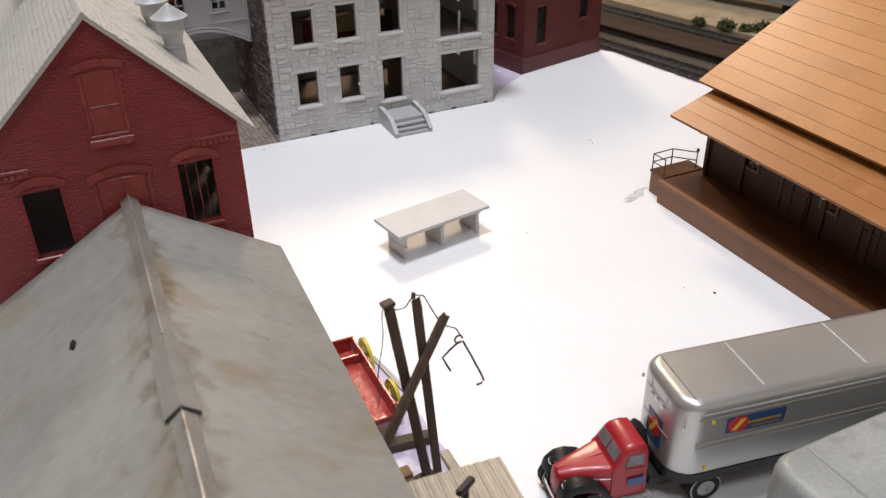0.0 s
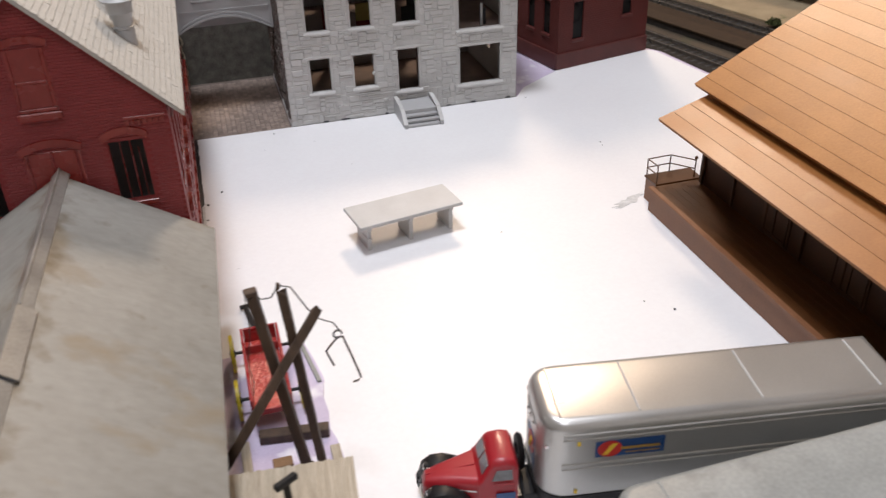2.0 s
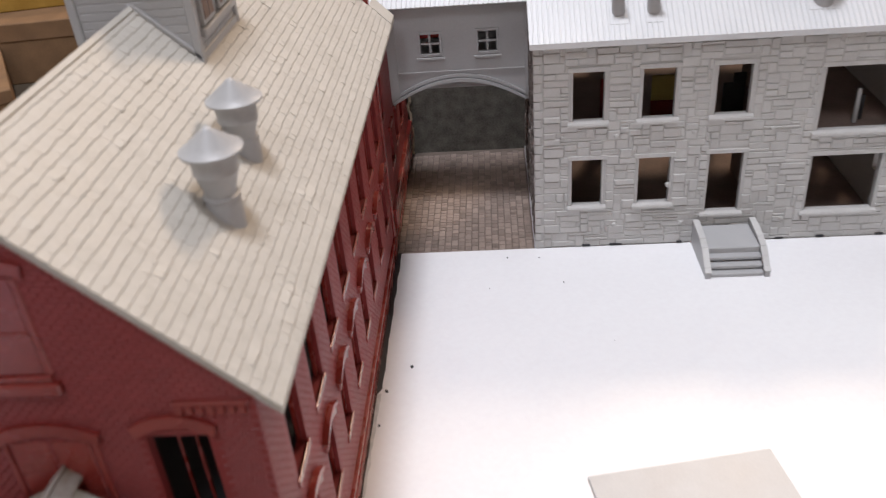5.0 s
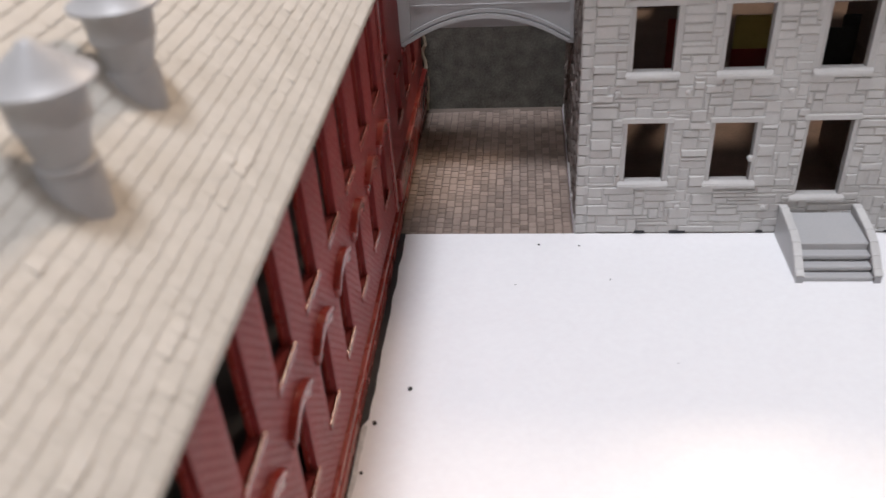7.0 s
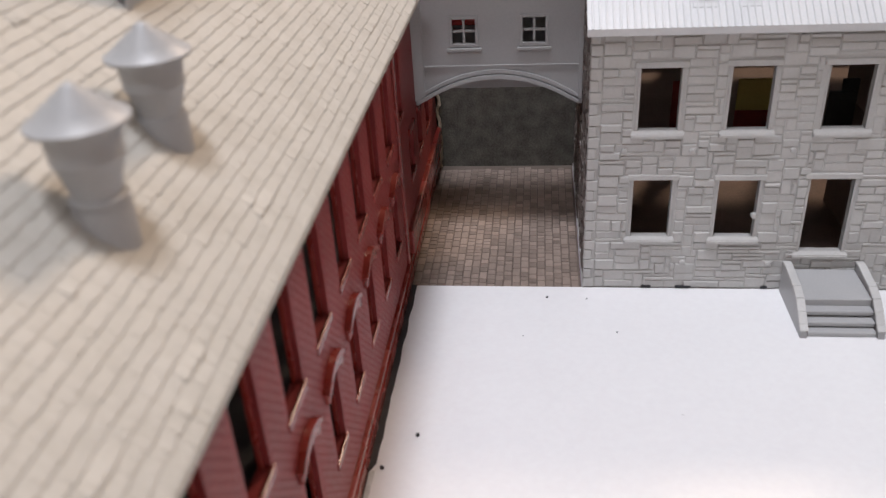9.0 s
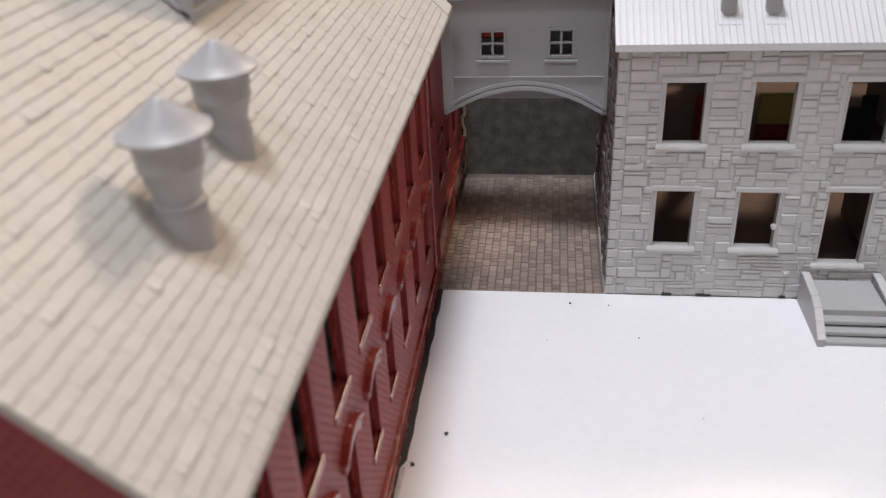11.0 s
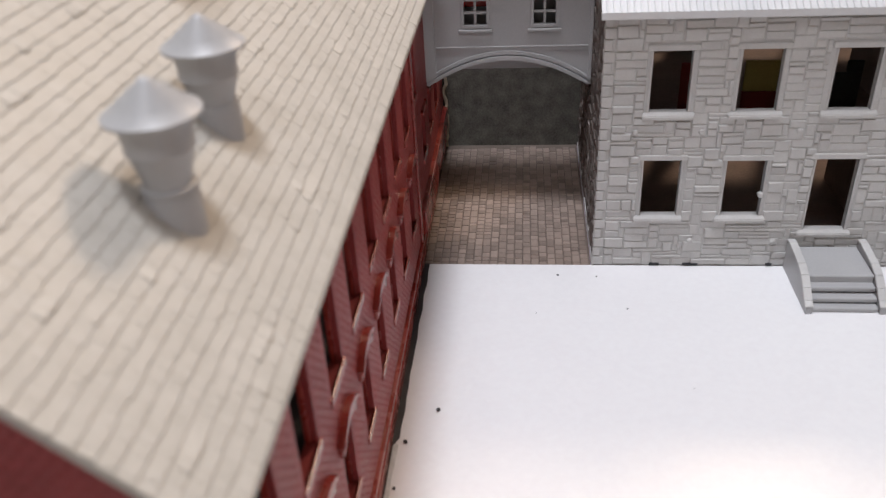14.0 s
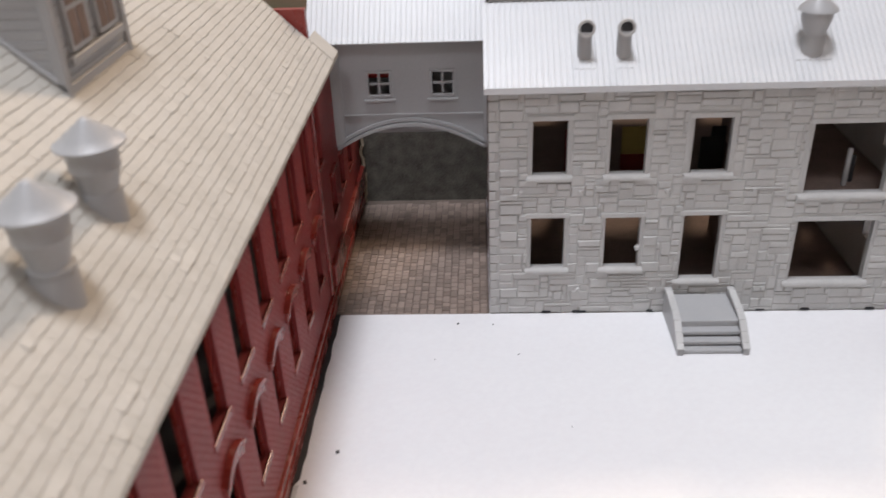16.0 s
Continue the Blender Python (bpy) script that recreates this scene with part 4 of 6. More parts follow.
    for k in range(18):
        bm = B()
        z = 114 + k * 2.0
        box(bm, cx0 - 0.16, cx1 + 0.16, cy0 - 0.16, cy1 + 0.16, z, z + 1.8, 0.15)
        part("clapboard", bm, GREY, cup)
    bm = B()
    for sgn in (-1, 1):
        beam(bm, (0, cy0 - 0.3, 135.4), (sgn * (cx1 + 0.6), cy0 - 0.3, 121.8), 1.0, 1.2, 0.2, (0, 1, 0))
    box(bm, cx1 - 0.2, cx1 + 0.7, cy0, cy1, 120.4, 122.6, 0.2)
    part("flashing", bm, GREY, cup)
    bm = B()
    box(bm, cx1, cx1 + 1.6, 88.5, 115.5, 125.6, 127.6, 0.3)
    part("sill", bm, GREY, cup)
    for x in (cx0, cx1):
        for y in (cy0, cy1):
            bm = B()
            box(bm, x - 1.2, x + 0.9, y - 0.9, y + 1.2, 110, 149.8, 0.3)
            part("corner_board", bm, GREY, cup)
    for y in (90, 104):
        bm = B()
        t = 1.0
        box(bm, cx1, cx1 + 1.1, y, y + 9.5, 128, 145, 0.2)
        w = part("window_frame", bm, GREY, cup)
        for a, b in ((y + t, y + 4.4), (y + 5.1, y + 8.5)):
            for z0, z1 in ((129.2, 136), (137, 143.8)):
                bm = B()
                box(bm, cx1 + 1.1, cx1 + 1.25, a, b, z0, z1)
                part("pane", bm, INNER, w, "brown shaded pane")
    bm = B()
    lathe(bm, [(25, 150), (25, 151.4), (2, 166)], (0, (cy0 + cy1) / 2, 0), 4)
    bmesh.ops.rotate(bm, verts=bm.verts, cent=(0, (cy0 + cy1) / 2, 0), matrix=Matrix.Rotation(radians(45), 3, "Z"))
    part("cupola_roof", bm, WHITE, cup)


red_house()

# black strip standing in for the dark gap along the foot of the long wall, thin and frayed past y = -85
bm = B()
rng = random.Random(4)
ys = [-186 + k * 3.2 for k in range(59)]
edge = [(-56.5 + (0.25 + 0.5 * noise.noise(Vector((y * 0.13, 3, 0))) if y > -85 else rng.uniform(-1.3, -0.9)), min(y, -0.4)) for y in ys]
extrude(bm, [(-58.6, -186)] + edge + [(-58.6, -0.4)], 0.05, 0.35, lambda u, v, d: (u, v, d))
tagged(part("black_gap", bm, BLACK_EDGE), "uneven black strip standing in for the dark gap along the warehouse foot", "trim", kind="structure")

bm = B()
ys = [-86 - k * 2.6 for k in range(22)]
edge = [(-56.3 + 0.55 * noise.noise(Vector((y * 0.21, 9, 0))) - 0.012 * (-86 - y), y) for y in ys]
extrude(bm, [(-57.6, -86)] + edge + [(-57.6, ys[-1])], 0.02, 0.16, lambda u, v, d: (u, v, d))
tagged(part("glue_edge", bm, GLUE), "dried grey glue film along the warehouse foot", "trim", kind="structure")

# ---------------------------------------------------------------- sheet-roofed shed beside the warehouse
def shed():
    s = thing("shed", -97.8, -190.2, 0, "low shed under a weathered grey sheet roof", "shed", rot=-1.9)
    L = -235.0
    for sgn, name in ((1, "roof_sheet"), (-1, "roof_sheet")):
        bm = B()
        rows, cols = 30, 10
        grid = []
        for j in range(rows + 1):
            y = 1.0 + (L - 1.0) * j / rows
            ln = []
            for i in range(cols + 1):
                u = i / cols
                x = sgn * 47.3 * u
                z = 73.2 - 29.0 * u + 0.45 * noise.noise(Vector((x * 0.03, y * 0.02, sgn))) * min(1, 3 * u)
                ln.append((x, y, z))
            grid.append(ln)
        top = [[bm.verts.new(p) for p in ln] for ln in grid]
        low = [[bm.verts.new((p[0], p[1], p[2] - 0.8)) for p in ln] for ln in grid]
        for j in range(rows):
            for i in range(cols):
                bm.faces.new((top[j][i], top[j][i + 1], top[j + 1][i + 1], top[j + 1][i]))
                bm.faces.new((low[j][i], low[j + 1][i], low[j + 1][i + 1], low[j][i + 1]))
        for j in range(rows):
            for i in (0, cols):
                bm.faces.new((top[j][i], top[j + 1][i], low[j + 1][i], low[j][i]))
        for i in range(cols):
            for j in (0, rows):
                bm.faces.new((top[j][i], top[j][i + 1], low[j][i + 1], low[j][i]))
        sheet = part(name, bm, TIN, s, "dull grey sheet with rusty brown streaks", smooth=True)
        if sgn < 0:
            bm = B()
            a = math.atan2(29.0, 47.3)
            lathe(bm, [(1.1, -0.6), (1.1, 0.15), (0.9, 0.2)], (0, 0, 0), 12)
            bmesh.ops.scale(bm, verts=bm.verts, vec=(0.8, 2.0, 1))
            bmesh.ops.rotate(bm, verts=bm.verts, cent=(0, 0, 0), matrix=Matrix.Rotation(-a, 3, "Y"))
            bmesh.ops.translate(bm, verts=bm.verts, vec=(-23.4, -52.5, 73.2 - 29.0 * 23.4 / 47.3 + 0.1))
            part("rivet_hole", bm, BLACK, sheet, "small dark hole with a bright rim")
            bm = B()
            tube(bm, [(-23.4 + 1.0 * math.cos(k * 0.5), -52.5 + 2.2 * math.sin(k * 0.5), 73.5 - 29.0 * (23.4 - 1.0 * math.cos(k * 0.5)) / 47.3) for k in range(8)], 0.22, 6)
            part("hole_rim", bm, TIN_CAP, sheet, smooth=True)

    def cap(y0, y1, half, lift, mat, name, label=""):
        bm = B()
        d = half * 29.0 / 47.3
        prof = [(-half, 73.2 - d + lift), (-half * 0.3, 73.2 - d * 0.3 + lift + 0.5), (0, 73.2 + lift + 0.7), (half * 0.3, 73.2 - d * 0.3 + lift + 0.5), (half, 73.2 - d + lift)]
        extrude(bm, prof + [(u, v - 0.5) for u, v in prof[::-1]], y0, y1, front)
        return part(name, bm, mat, s, label)

    cap(-83, 4.6, 2.9, 0.3, TIN_CAP, "ridge_strip")
    cap(-110.0, -81, 4.2, 1.15, TIN_CAP, "ridge_strip", "wider bent metal ridge strip lapped over the others")
    cap(-235, -106, 3.0, 0.3, TIN_CAP, "ridge_strip")
    # black bars paint the dark gap under the lap's open end
    bm = B()
    for sgn in (-1, 1):
        beam(bm, (0, -110.1, 74.0), (sgn * 4.0, -110.1, 71.7), 0.3, 1.0, 0.0, (0, 1, 0))
    part("strip_gap", bm, BLACK_EDGE, s, "black bars painting the shade under the lapped strip")
    bm = B()
    tube(bm, [(0, -112 - 6 * k, 74.15) for k in range(21)], 0.6, 10)
    part("ridge_rod", bm, TIN_CAP, s, "rounded bright ridge bead", smooth=True)
    bm = B()
    tube(bm, [(0, 4.0 - 6 * k, 74.15) for k in range(15)], 0.45, 8)
    part("ridge_bead", bm, TIN_CAP, s, smooth=True)
    for x0, x1 in ((11, 13), (-42, -40)):
        bm = B()
        box(bm, x0, x1, L + 6, -6, 0, 73.2 - 29 * max(abs(x0), abs(x1)) / 47.3 - 1.2)
        part("side_wall", bm, TIMBER, s)
    for y in (-6, L + 4):
        bm = B()
        extrude(bm, [(-42, 0), (13, 0), (13, 63.5), (0, 71.5), (-42, 46)], y, y + 2, front)
        part("end_wall", bm, TIMBER, s)


shed()


# ---------------------------------------------------------------- scrap corner: derrick posts, wagon, wooden hut
def derrick():
    d = thing("post_frame", -34, -279, 0, "leaning dark stripwood posts on a timber sill with loose wire", "derrick")
    o = Vector((-34, -279, 0))

    def post(p, q, w, h, up=(0.2, 1, 0)):
        bm = B()
        beam(bm, Vector(p) - o, Vector(q) - o, w, h, 0.25, up)
        rng = random.Random(int(w * 100 + h * 10))
        tip, along = Vector(q) - o, (Vector(q) - Vector(p)).normalized()
        for v in bm.verts:
            if (v.co - tip).length < 3:
                v.co += along * rng.uniform(-2.4, 0.6)
        return part("post", bm, TIMBER, d)

    post((-33.5, -281.2, 0.8), (-41.8, -275.8, 68.2), 3.0, 2.6)
    post((-28.9, -277.7, 0.8), (-33.7, -276.3, 68.6), 2.6, 2.4)
    post((-77.0, -302.7, 0.9), (-24.0, -274.9, 58.9), 2.8, 1.6)
    # splintered heads
    bm = B()
    beam(bm, Vector((-43.8, -276.0, 68.6)) - o, Vector((-40.2, -275.6, 68.8)) - o, 3.0, 1.4, 0.2)
    part("cap_block", bm, TIMBER, d)
    bm = B()
    beam(bm, Vector((-34.6, -276.3, 68.4)) - o, Vector((-34.2, -276.2, 70.4)) - o, 1.2, 1.0, 0.2)
    part("splinter", bm, TIMBER, d)
    for p, q, w, h in (((-53, -284, 3.0), (-31.5, -280.6, 3.0), 4.0, 3.4), ((-52, -297, 1.9), (-34, -295.6, 1.9), 4.2, 3.2), ((-24.5, -304, 1.6), (-24, -272, 1.6), 3.2, 3.0), ((-52, -304, 1.6), (-52, -262, 1.6), 3.0, 3.0), ((-47, -261.3, 2.7), (-24.5, -264.3, 2.7), 4.2, 3.4)):
        bm = B()
        beam(bm, Vector(p) - o, Vector(q) - o, w, h, 0.3)
        part("sill_timber", bm, TIMBER if w > 3.5 else PALE_WOOD, d)
    # slack wires from head to head, ending in a bent hook
    bm = B()
    tube(bm, [Vector(p) - o for p in ((-41.5, -275.4, 67.6), (-39.2, -275.2, 65.4), (-36.6, -275.4, 65.6), (-35.2, -275.8, 68), (-33.6, -276, 69.3), (-31.0, -275.6, 68), (-29.0, -275.2, 63.5), (-27.2, -275, 59.6), (-25, -274.6, 55.5), (-22.6, -274.2, 53.6), (-20.2, -273.8, 52), (-18.6, -273.7, 48.8))], 0.22, 6)
    part("wire", bm, WIRE, d, smooth=True)
    bm = B()
    tube(bm, [Vector(p) - o for p in ((-43.6, -276, 67.8), (-43.9, -275.8, 64), (-43.7, -275.6, 59), (-44.3, -275.2, 53), (-45.4, -274.8, 47), (-45.9, -274.4, 41), (-45.3, -274.0, 36), (-46.2, -273.8, 31))], 0.16, 6)
    part("wire", bm, WIRE, d, smooth=True)
    bm = B()
    loop = [(-19.2 + 1.3 * math.cos(a), -273.6, 47.4 + 1.4 * math.sin(a)) for a in [k * 0.7 for k in range(9)]]
    tube(bm, [Vector(p) - o for p in loop], 0.32, 7)
    tube(bm, [Vector(p) - o for p in ((-19.2, -273.6, 46.4), (-21.2, -271.4, 42.4), (-22.8, -269.8, 39), (-22.0, -270.8, 36.8), (-21.1, -271.9, 34.6))], 0.34, 7)
    tube(bm, [Vector(p) - o for p in ((-17.9, -273.8, 46.6), (-16.4, -277, 42.2), (-15.0, -280.4, 37.6), (-14.6, -281.4, 35.8), (-15.6, -281.8, 35.4), (-17.2, -282.0, 35.4))], 0.34, 7)
    part("hook", bm, WIRE, d, "bent iron wire hook", smooth=True)


derrick()

rng = random.Random(12)
outline = [(-60, -302), (-24, -302), (-21.5, -292), (-23.4, -283), (-22, -276), (-22.6, -268), (-24, -262), (-23, -254), (-23.5, -246), (-21.6, -236), (-23.4, -224), (-25.4, -213.5), (-32, -211), (-60, -214)]
bm = B()
extrude(bm, outline, 0.03, 1.0, lambda u, v, dd: (u, v, dd))
tagged(part("foam_scrap", bm, LILAC), "torn flat scrap of lilac foam on the board", "scrap")
bm = B()
beam(bm, (-26.6, -215.0, 1.5), (-23.4, -238, 1.5), 1.6, 0.9, 0.2)
bm.verts.ensure_lookup_table()
tagged(part("grey_strip", bm, PRIMER), "short grey plastic strip lying on foam", "scrap")


bm = B()
box(bm, -44.2, -38.0, -279.6, -275.0, 1.02, 5.6, 0.4)
tagged(part("wood_block", bm, KRAFT), "small brown wooden block on the foam scrap", "block")


def wagon():
    w = thing("toy_wagon", -41.2, -235.0, 0, "small red open wagon with yellow spoked wheels", "wagon")
    bm = B()
    nx, ny = 12, 34
    sheet = [[bm.verts.new((-5.75 + 11.5 * i / nx, -22.2 + 38.9 * k / ny, 10.3 + 0.28 * noise.noise(Vector((i * 0.9, k * 0.83, 2.0))) + 0.18 * noise.noise(Vector((i * 2.3, k * 2.1, 7.0))))) for i in range(nx + 1)] for k in range(ny + 1)]
    for k in range(ny):
        for i in range(nx):
            bm.faces.new((sheet[k][i], sheet[k][i + 1], sheet[k + 1][i + 1], sheet[k + 1][i]))
    box(bm, -5.75, 5.75, -22.2, 16.7, 9.2, 9.8)
    part("wagon_bed", bm, WAGON_BED, w, "shiny crumpled red bed")
    for x0, x1, y0, y1 in ((-6.8, -5.8, -23.3, 17.8), (5.8, 6.8, -23.3, 17.8), (-5.7, 5.7, -23.3, -22.3), (-5.7, 5.7, 16.8, 17.8)):
        bm = B()
        box(bm, x0, x1, y0, y1, 9.0, 11.4 if y1 < 0 else 16.0, 0.25)
        part("side_board", bm, WAGON_RED, w)
    bm = B()
    box(bm, -5.7, 5.7, 8.4, 9.4, 10.7, 14.2, 0.2)
    part("seat_board", bm, WAGON_RED, w)
    for y in (-11, 17 - 1.5):
        bm = B()
        tube(bm, [(-11.6, y, 7), (11.6, y, 7)], 0.6, 8)
        part("axle", bm, BLACK, w, smooth=True)
        for x in (-10.6, 10.6):
            bm = B()
            lathe(bm, [(5.9, -0.6), (7.0, -0.6), (7.0, 0.6), (5.9, 0.6)], (x, y, 7), 28, "x", True)
            wheel = part("wheel", bm, WAGON_YELLOW, w, "yellow spoked wheel")
            bm = B()
            for k in range(10):
                a = math.pi * 2 * k / 10
                beam(bm, (x, y, 7), (x, y + 6 * math.cos(a), 7 + 6 * math.sin(a)), 0.6, 0.6)
            part("spokes", bm, WAGON_YELLOW, wheel)
            bm = B()
            lathe(bm, [(0.5, -1.1), (1.3, -0.9), (1.3, 0.9), (0.5, 1.1)], (x, y, 7), 12, "x")
            part("hub", bm, BLACK, wheel)
    bm = B()
    box(bm, -2.4, 2.4, 10, 20.5, 7.2, 8.9, 0.2)
    part("turntable", bm, BLACK, w)
    bm = B()
    beam(bm, (-0.4, 20, 7.8), (-3.6, 52.0, 1.6), 1.7, 1.3, 0.2)
    beam(bm, (-5.8, 52.8, 1.4), (-1.2, 53.2, 1.4), 1.6, 1.4, 0.2)
    part("tongue", bm, BLACK, w, "black drawbar with a cross handle")


wagon()


def hut():
    h = thing("wooden_hut", -22.5, -306.2, 0, "small hut with a ribbed weathered wooden roof board", "hut", rot=-5.6)
    for k in range(38):
        bm = B()
        x = -38 + k * 1.0
        box(bm, x, x + 0.99, -48, 0.12 * math.sin(k * 2.3), 28.6, 30.1 + 0.14 * math.sin(k * 1.7), 0.14)
        part("roof_board", bm, PALE_WOOD, h)
    bm = B()
    box(bm, -38, 0, -48, 0, 27.2, 28.55)
    part("roof_base", bm, PALE_WOOD, h)
    for x0, x1, y0, y1 in ((-36, -34, -46, -2), (-4, -2, -46, -2), (-33.9, -4.1, -4, -2), (-33.9, -4.1, -46, -44)):
        bm = B()
        box(bm, x0, x1, y0, y1, 0.05, 27.1)
        part("wall", bm, TIMBER, h)


hut()


def spike():
    s = thing("iron_spike", -41.5, -322.5, 30.4, "black iron spike with a flat cross head", "spike", rot=20)
    bm = B()
    lathe(bm, [(1.2, 0), (1.0, 1.0), (0.95, 11.4)], (0, 0, 0), 12)
    part("shank", bm, BLACK, s, smooth=True)
    bm = B()
    beam(bm, (-3.2, -0.5, 12.2), (3.2, 0.5, 12.4), 2.0, 1.9, 0.4)
    part("head", bm, BLACK, s)


spike()


# ---------------------------------------------------------------- lorry with a silver trailer
def wheel_on(parent, x, y, z, r, width, rim_mat):
    bm = B()
    lathe(bm, [(r * 0.55, -width / 2), (r * 0.86, -width / 2), (r, -width * 0.32), (r, width * 0.32), (r * 0.86, width / 2), (r * 0.55, width / 2)], (x, y, z), 30, "y")
    tyre = part("wheel", bm, RUBBER, parent, "black rubber tyre on a silver hub", smooth=True)
    bm = B()
    lathe(bm, [(r * 0.5, -width / 2 - 0.1), (r * 0.42, -width / 2 + 0.5), (r * 0.3, -width / 2 - 0.2), (r * 0.12, -width / 2 - 0.7), (r * 0.1, width / 2 + 0.7), (r * 0.3, width / 2 + 0.2), (r * 0.52, width / 2 + 0.1)], (x, y, z), 24, "y")
    part("rim", bm, rim_mat, tyre, smooth=True)
    bm = B()
    for s in (-1, 1):
        lathe(bm, [(r * 0.83, s * (width / 2 - 0.3)), (r * 0.88, s * (width / 2 - 0.5)), (r * 0.88, s * (width / 2 + 0.04)), (r * 0.83, s * (width / 2 + 0.06))], (x, y, z), 26, "y", True)
    part("tyre_line", bm, TRIM, tyre, "thin pale ring", smooth=True)
    return tyre


def lorry():
    t = thing("lorry", 32.6, -311.9, 0, "red model lorry with black wings coupled to a silver box trailer", "lorry", rot=-9.7)
    # trailer body: rounded nose corners and rounded roof edges
    bm = B()
    vs = add_quads(bm, ((-4.4, -12.4, 14.6), (100, -12.4, 14.6), (100, 14.4, 14.6), (-4.4, 14.4, 14.6), (-4.4, -12.4, 41.4), (100, -12.4, 41.4), (100, 14.4, 41.4), (-4.4, 14.4, 41.4)), CUBE)
    es = list({e for v in vs for e in v.link_edges})
    upright = [e for e in es if all(v.co.x < -1 for v in e.verts) and abs(e.verts[0].co.z - e.verts[1].co.z) > 5]
    bmesh.ops.bevel(bm, geom=upright, offset=7.5, segments=7, affect="EDGES", profile=0.5)
    rim = [e for e in bm.edges if all(v.co.z > 41 for v in e.verts)]
    bmesh.ops.bevel(bm, geom=rim, offset=3.3, segments=5, affect="EDGES", profile=0.5)
    tr = part("trailer_body", bm, SILVER, t, "silver box trailer body", smooth=True)
    for z in (36.9, 26.0):
        for y in (-12.5, 14.5):
            bm = B()
            box(bm, 1.2, 99.8, y - 0.3, y + 0.3, z, z + 0.9, 0.15)
            box(bm, 1.2, 99.8, y - 0.22, y + 0.22, z - 1.6, z - 1.0, 0.1)
            part("belt_rail", bm, SILVER, tr)
    for x in (0.6, 22.4, 57, 91):
        bm = B()
        box(bm, x, x + 0.6, -9.4, 11.4, 41.2, 41.8, 0.2)
        # pale trim paints the light that the raised silver ribs catch
        part("roof_rib", bm, TRIM if x > 5 else SILVER, tr)
    for y in (-3.5, 5.5):
        bm = B()
        tube(bm, [(3.4, y, 41.35), (-0.6, y, 41.3), (-2.6, y, 40.7), (-3.9, y, 39.4), (-4.4, y, 37.6), (-4.4, y, 35.6)], 0.22, 6)
        part("nose_rib", bm, SILVER, tr, smooth=True)
    for z in (35.2, 25.4):
        bm = B()
        tube(bm, [(3.0, -12.45, z), (0.6, -11.6, z), (-2.4, -9.4, z), (-4.2, -6.0, z), (-4.5, -3.0, z), (-4.5, 5.0, z), (-4.2, 8.0, z), (-2.4, 11.4, z), (0.6, 13.6, z), (3.0, 14.45, z)], 0.3, 6)
        part("nose_band", bm, SILVER, tr, smooth=True)
    bm = B()
    add_quads(bm, ((-4.7, -12.7, 11.2), (100.3, -12.7, 11.2), (100.3, 14.7, 11.2), (-4.7, 14.7, 11.2), (-4.7, -12.7, 14.5), (100.3, -12.7, 14.5), (100.3, 14.7, 14.5), (-4.7, 14.7, 14.5)), CUBE)
    upright = [e for e in bm.edges if all(v.co.x < -1 for v in e.verts) and abs(e.verts[0].co.z - e.verts[1].co.z) > 2]
    bmesh.ops.bevel(bm, geom=upright, offset=7.5, segments=7, affect="EDGES", profile=0.5)
    part("skirt", bm, BLACK, tr)
    # emblem panels: plain shapes
    for y, sgn in ((-12.42, -1), (14.42, 1)):
        bm = B()
        box(bm, 10.2, 29.6, min(y, y + sgn * 0.12), max(y, y + sgn * 0.12), 28.6, 34.4)
        p = part("emblem_panel", bm, LOGO_BLUE, tr, "blue panel with a red disc and yellow slash")
        bm = B()
        lathe(bm, [(3.4, 0), (3.4, sgn * 0.12)], (14.2, y + sgn * 0.13, 31.5), 24, "y")
        bmesh.ops.scale(bm, verts=bm.verts, vec=(1, 1, 0.84), space=Matrix.Translation((0, 0, -31.5)))
        part("emblem_disc", bm, LOGO_RED, p)
        bm = B()
        yy = y + sgn * 0.32
        extrude(bm, [(12.2, 29.6), (13.6, 29.6), (16.4, 33.4), (14.6, 33.4)], yy - 0.05, yy + 0.05, front)
        part("emblem_device", bm, LOGO_YELLOW, p)
        bm = B()
        box(bm, 17.2, 28.2, yy - 0.05, yy + 0.05, 31.0, 31.9)
        box(bm, 18.6, 28.2, yy - 0.05, yy + 0.05, 29.7, 30.0)
        part("emblem_stripe", bm, OCHRE, p)
    bm = B()
    box(bm, -4.54, -4.42, -3.2, 5.2, 17.5, 28.5)
    p = part("nose_panel", bm, LOGO_BLUE, tr, "blue panel with a red disc")
    bm = B()
    lathe(bm, [(3.5, -4.54), (3.5, -4.66)], (0, 1, 24), 20, "x")
    part("nose_disc", bm, LOGO_RED, p)
    bm = B()
    beam(bm, (-4.8, 2.6, 21.5), (-4.8, -0.4, 26.6), 1.3, 0.2, up=(1, 0, 0))
    part("nose_bar", bm, LOGO_YELLOW, p)
    for x, y, z in ((-4.9, -2.2, 34), (-4.9, 1, 34.4), (-4.9, 4.2, 34), (-3.0, -11.2, 33.4), (-3.0, 13.2, 33.4), (5.5, -12.8, 34.6), (5.5, -12.8, 16.6), (5.5, 14.8, 34.6)):
        bm = B()
        lathe(bm, [(0.55, -0.4), (0.45, 0.4), (0.15, 0.7)], (x, y, z), 10)
        part("marker_lamp", bm, LOGO_YELLOW if x > 5 else CHROME, tr)
    for x in (84, 94):
        for y in (-9.5, 9.5):
            wheel_on(t, x, y, 5.4, 5.4, 5.0, SILVER)
    bm = B()
    box(bm, 78, 98, -5, 5, 6, 10.3, 0.4)
    part("bogie", bm, BLACK, t)
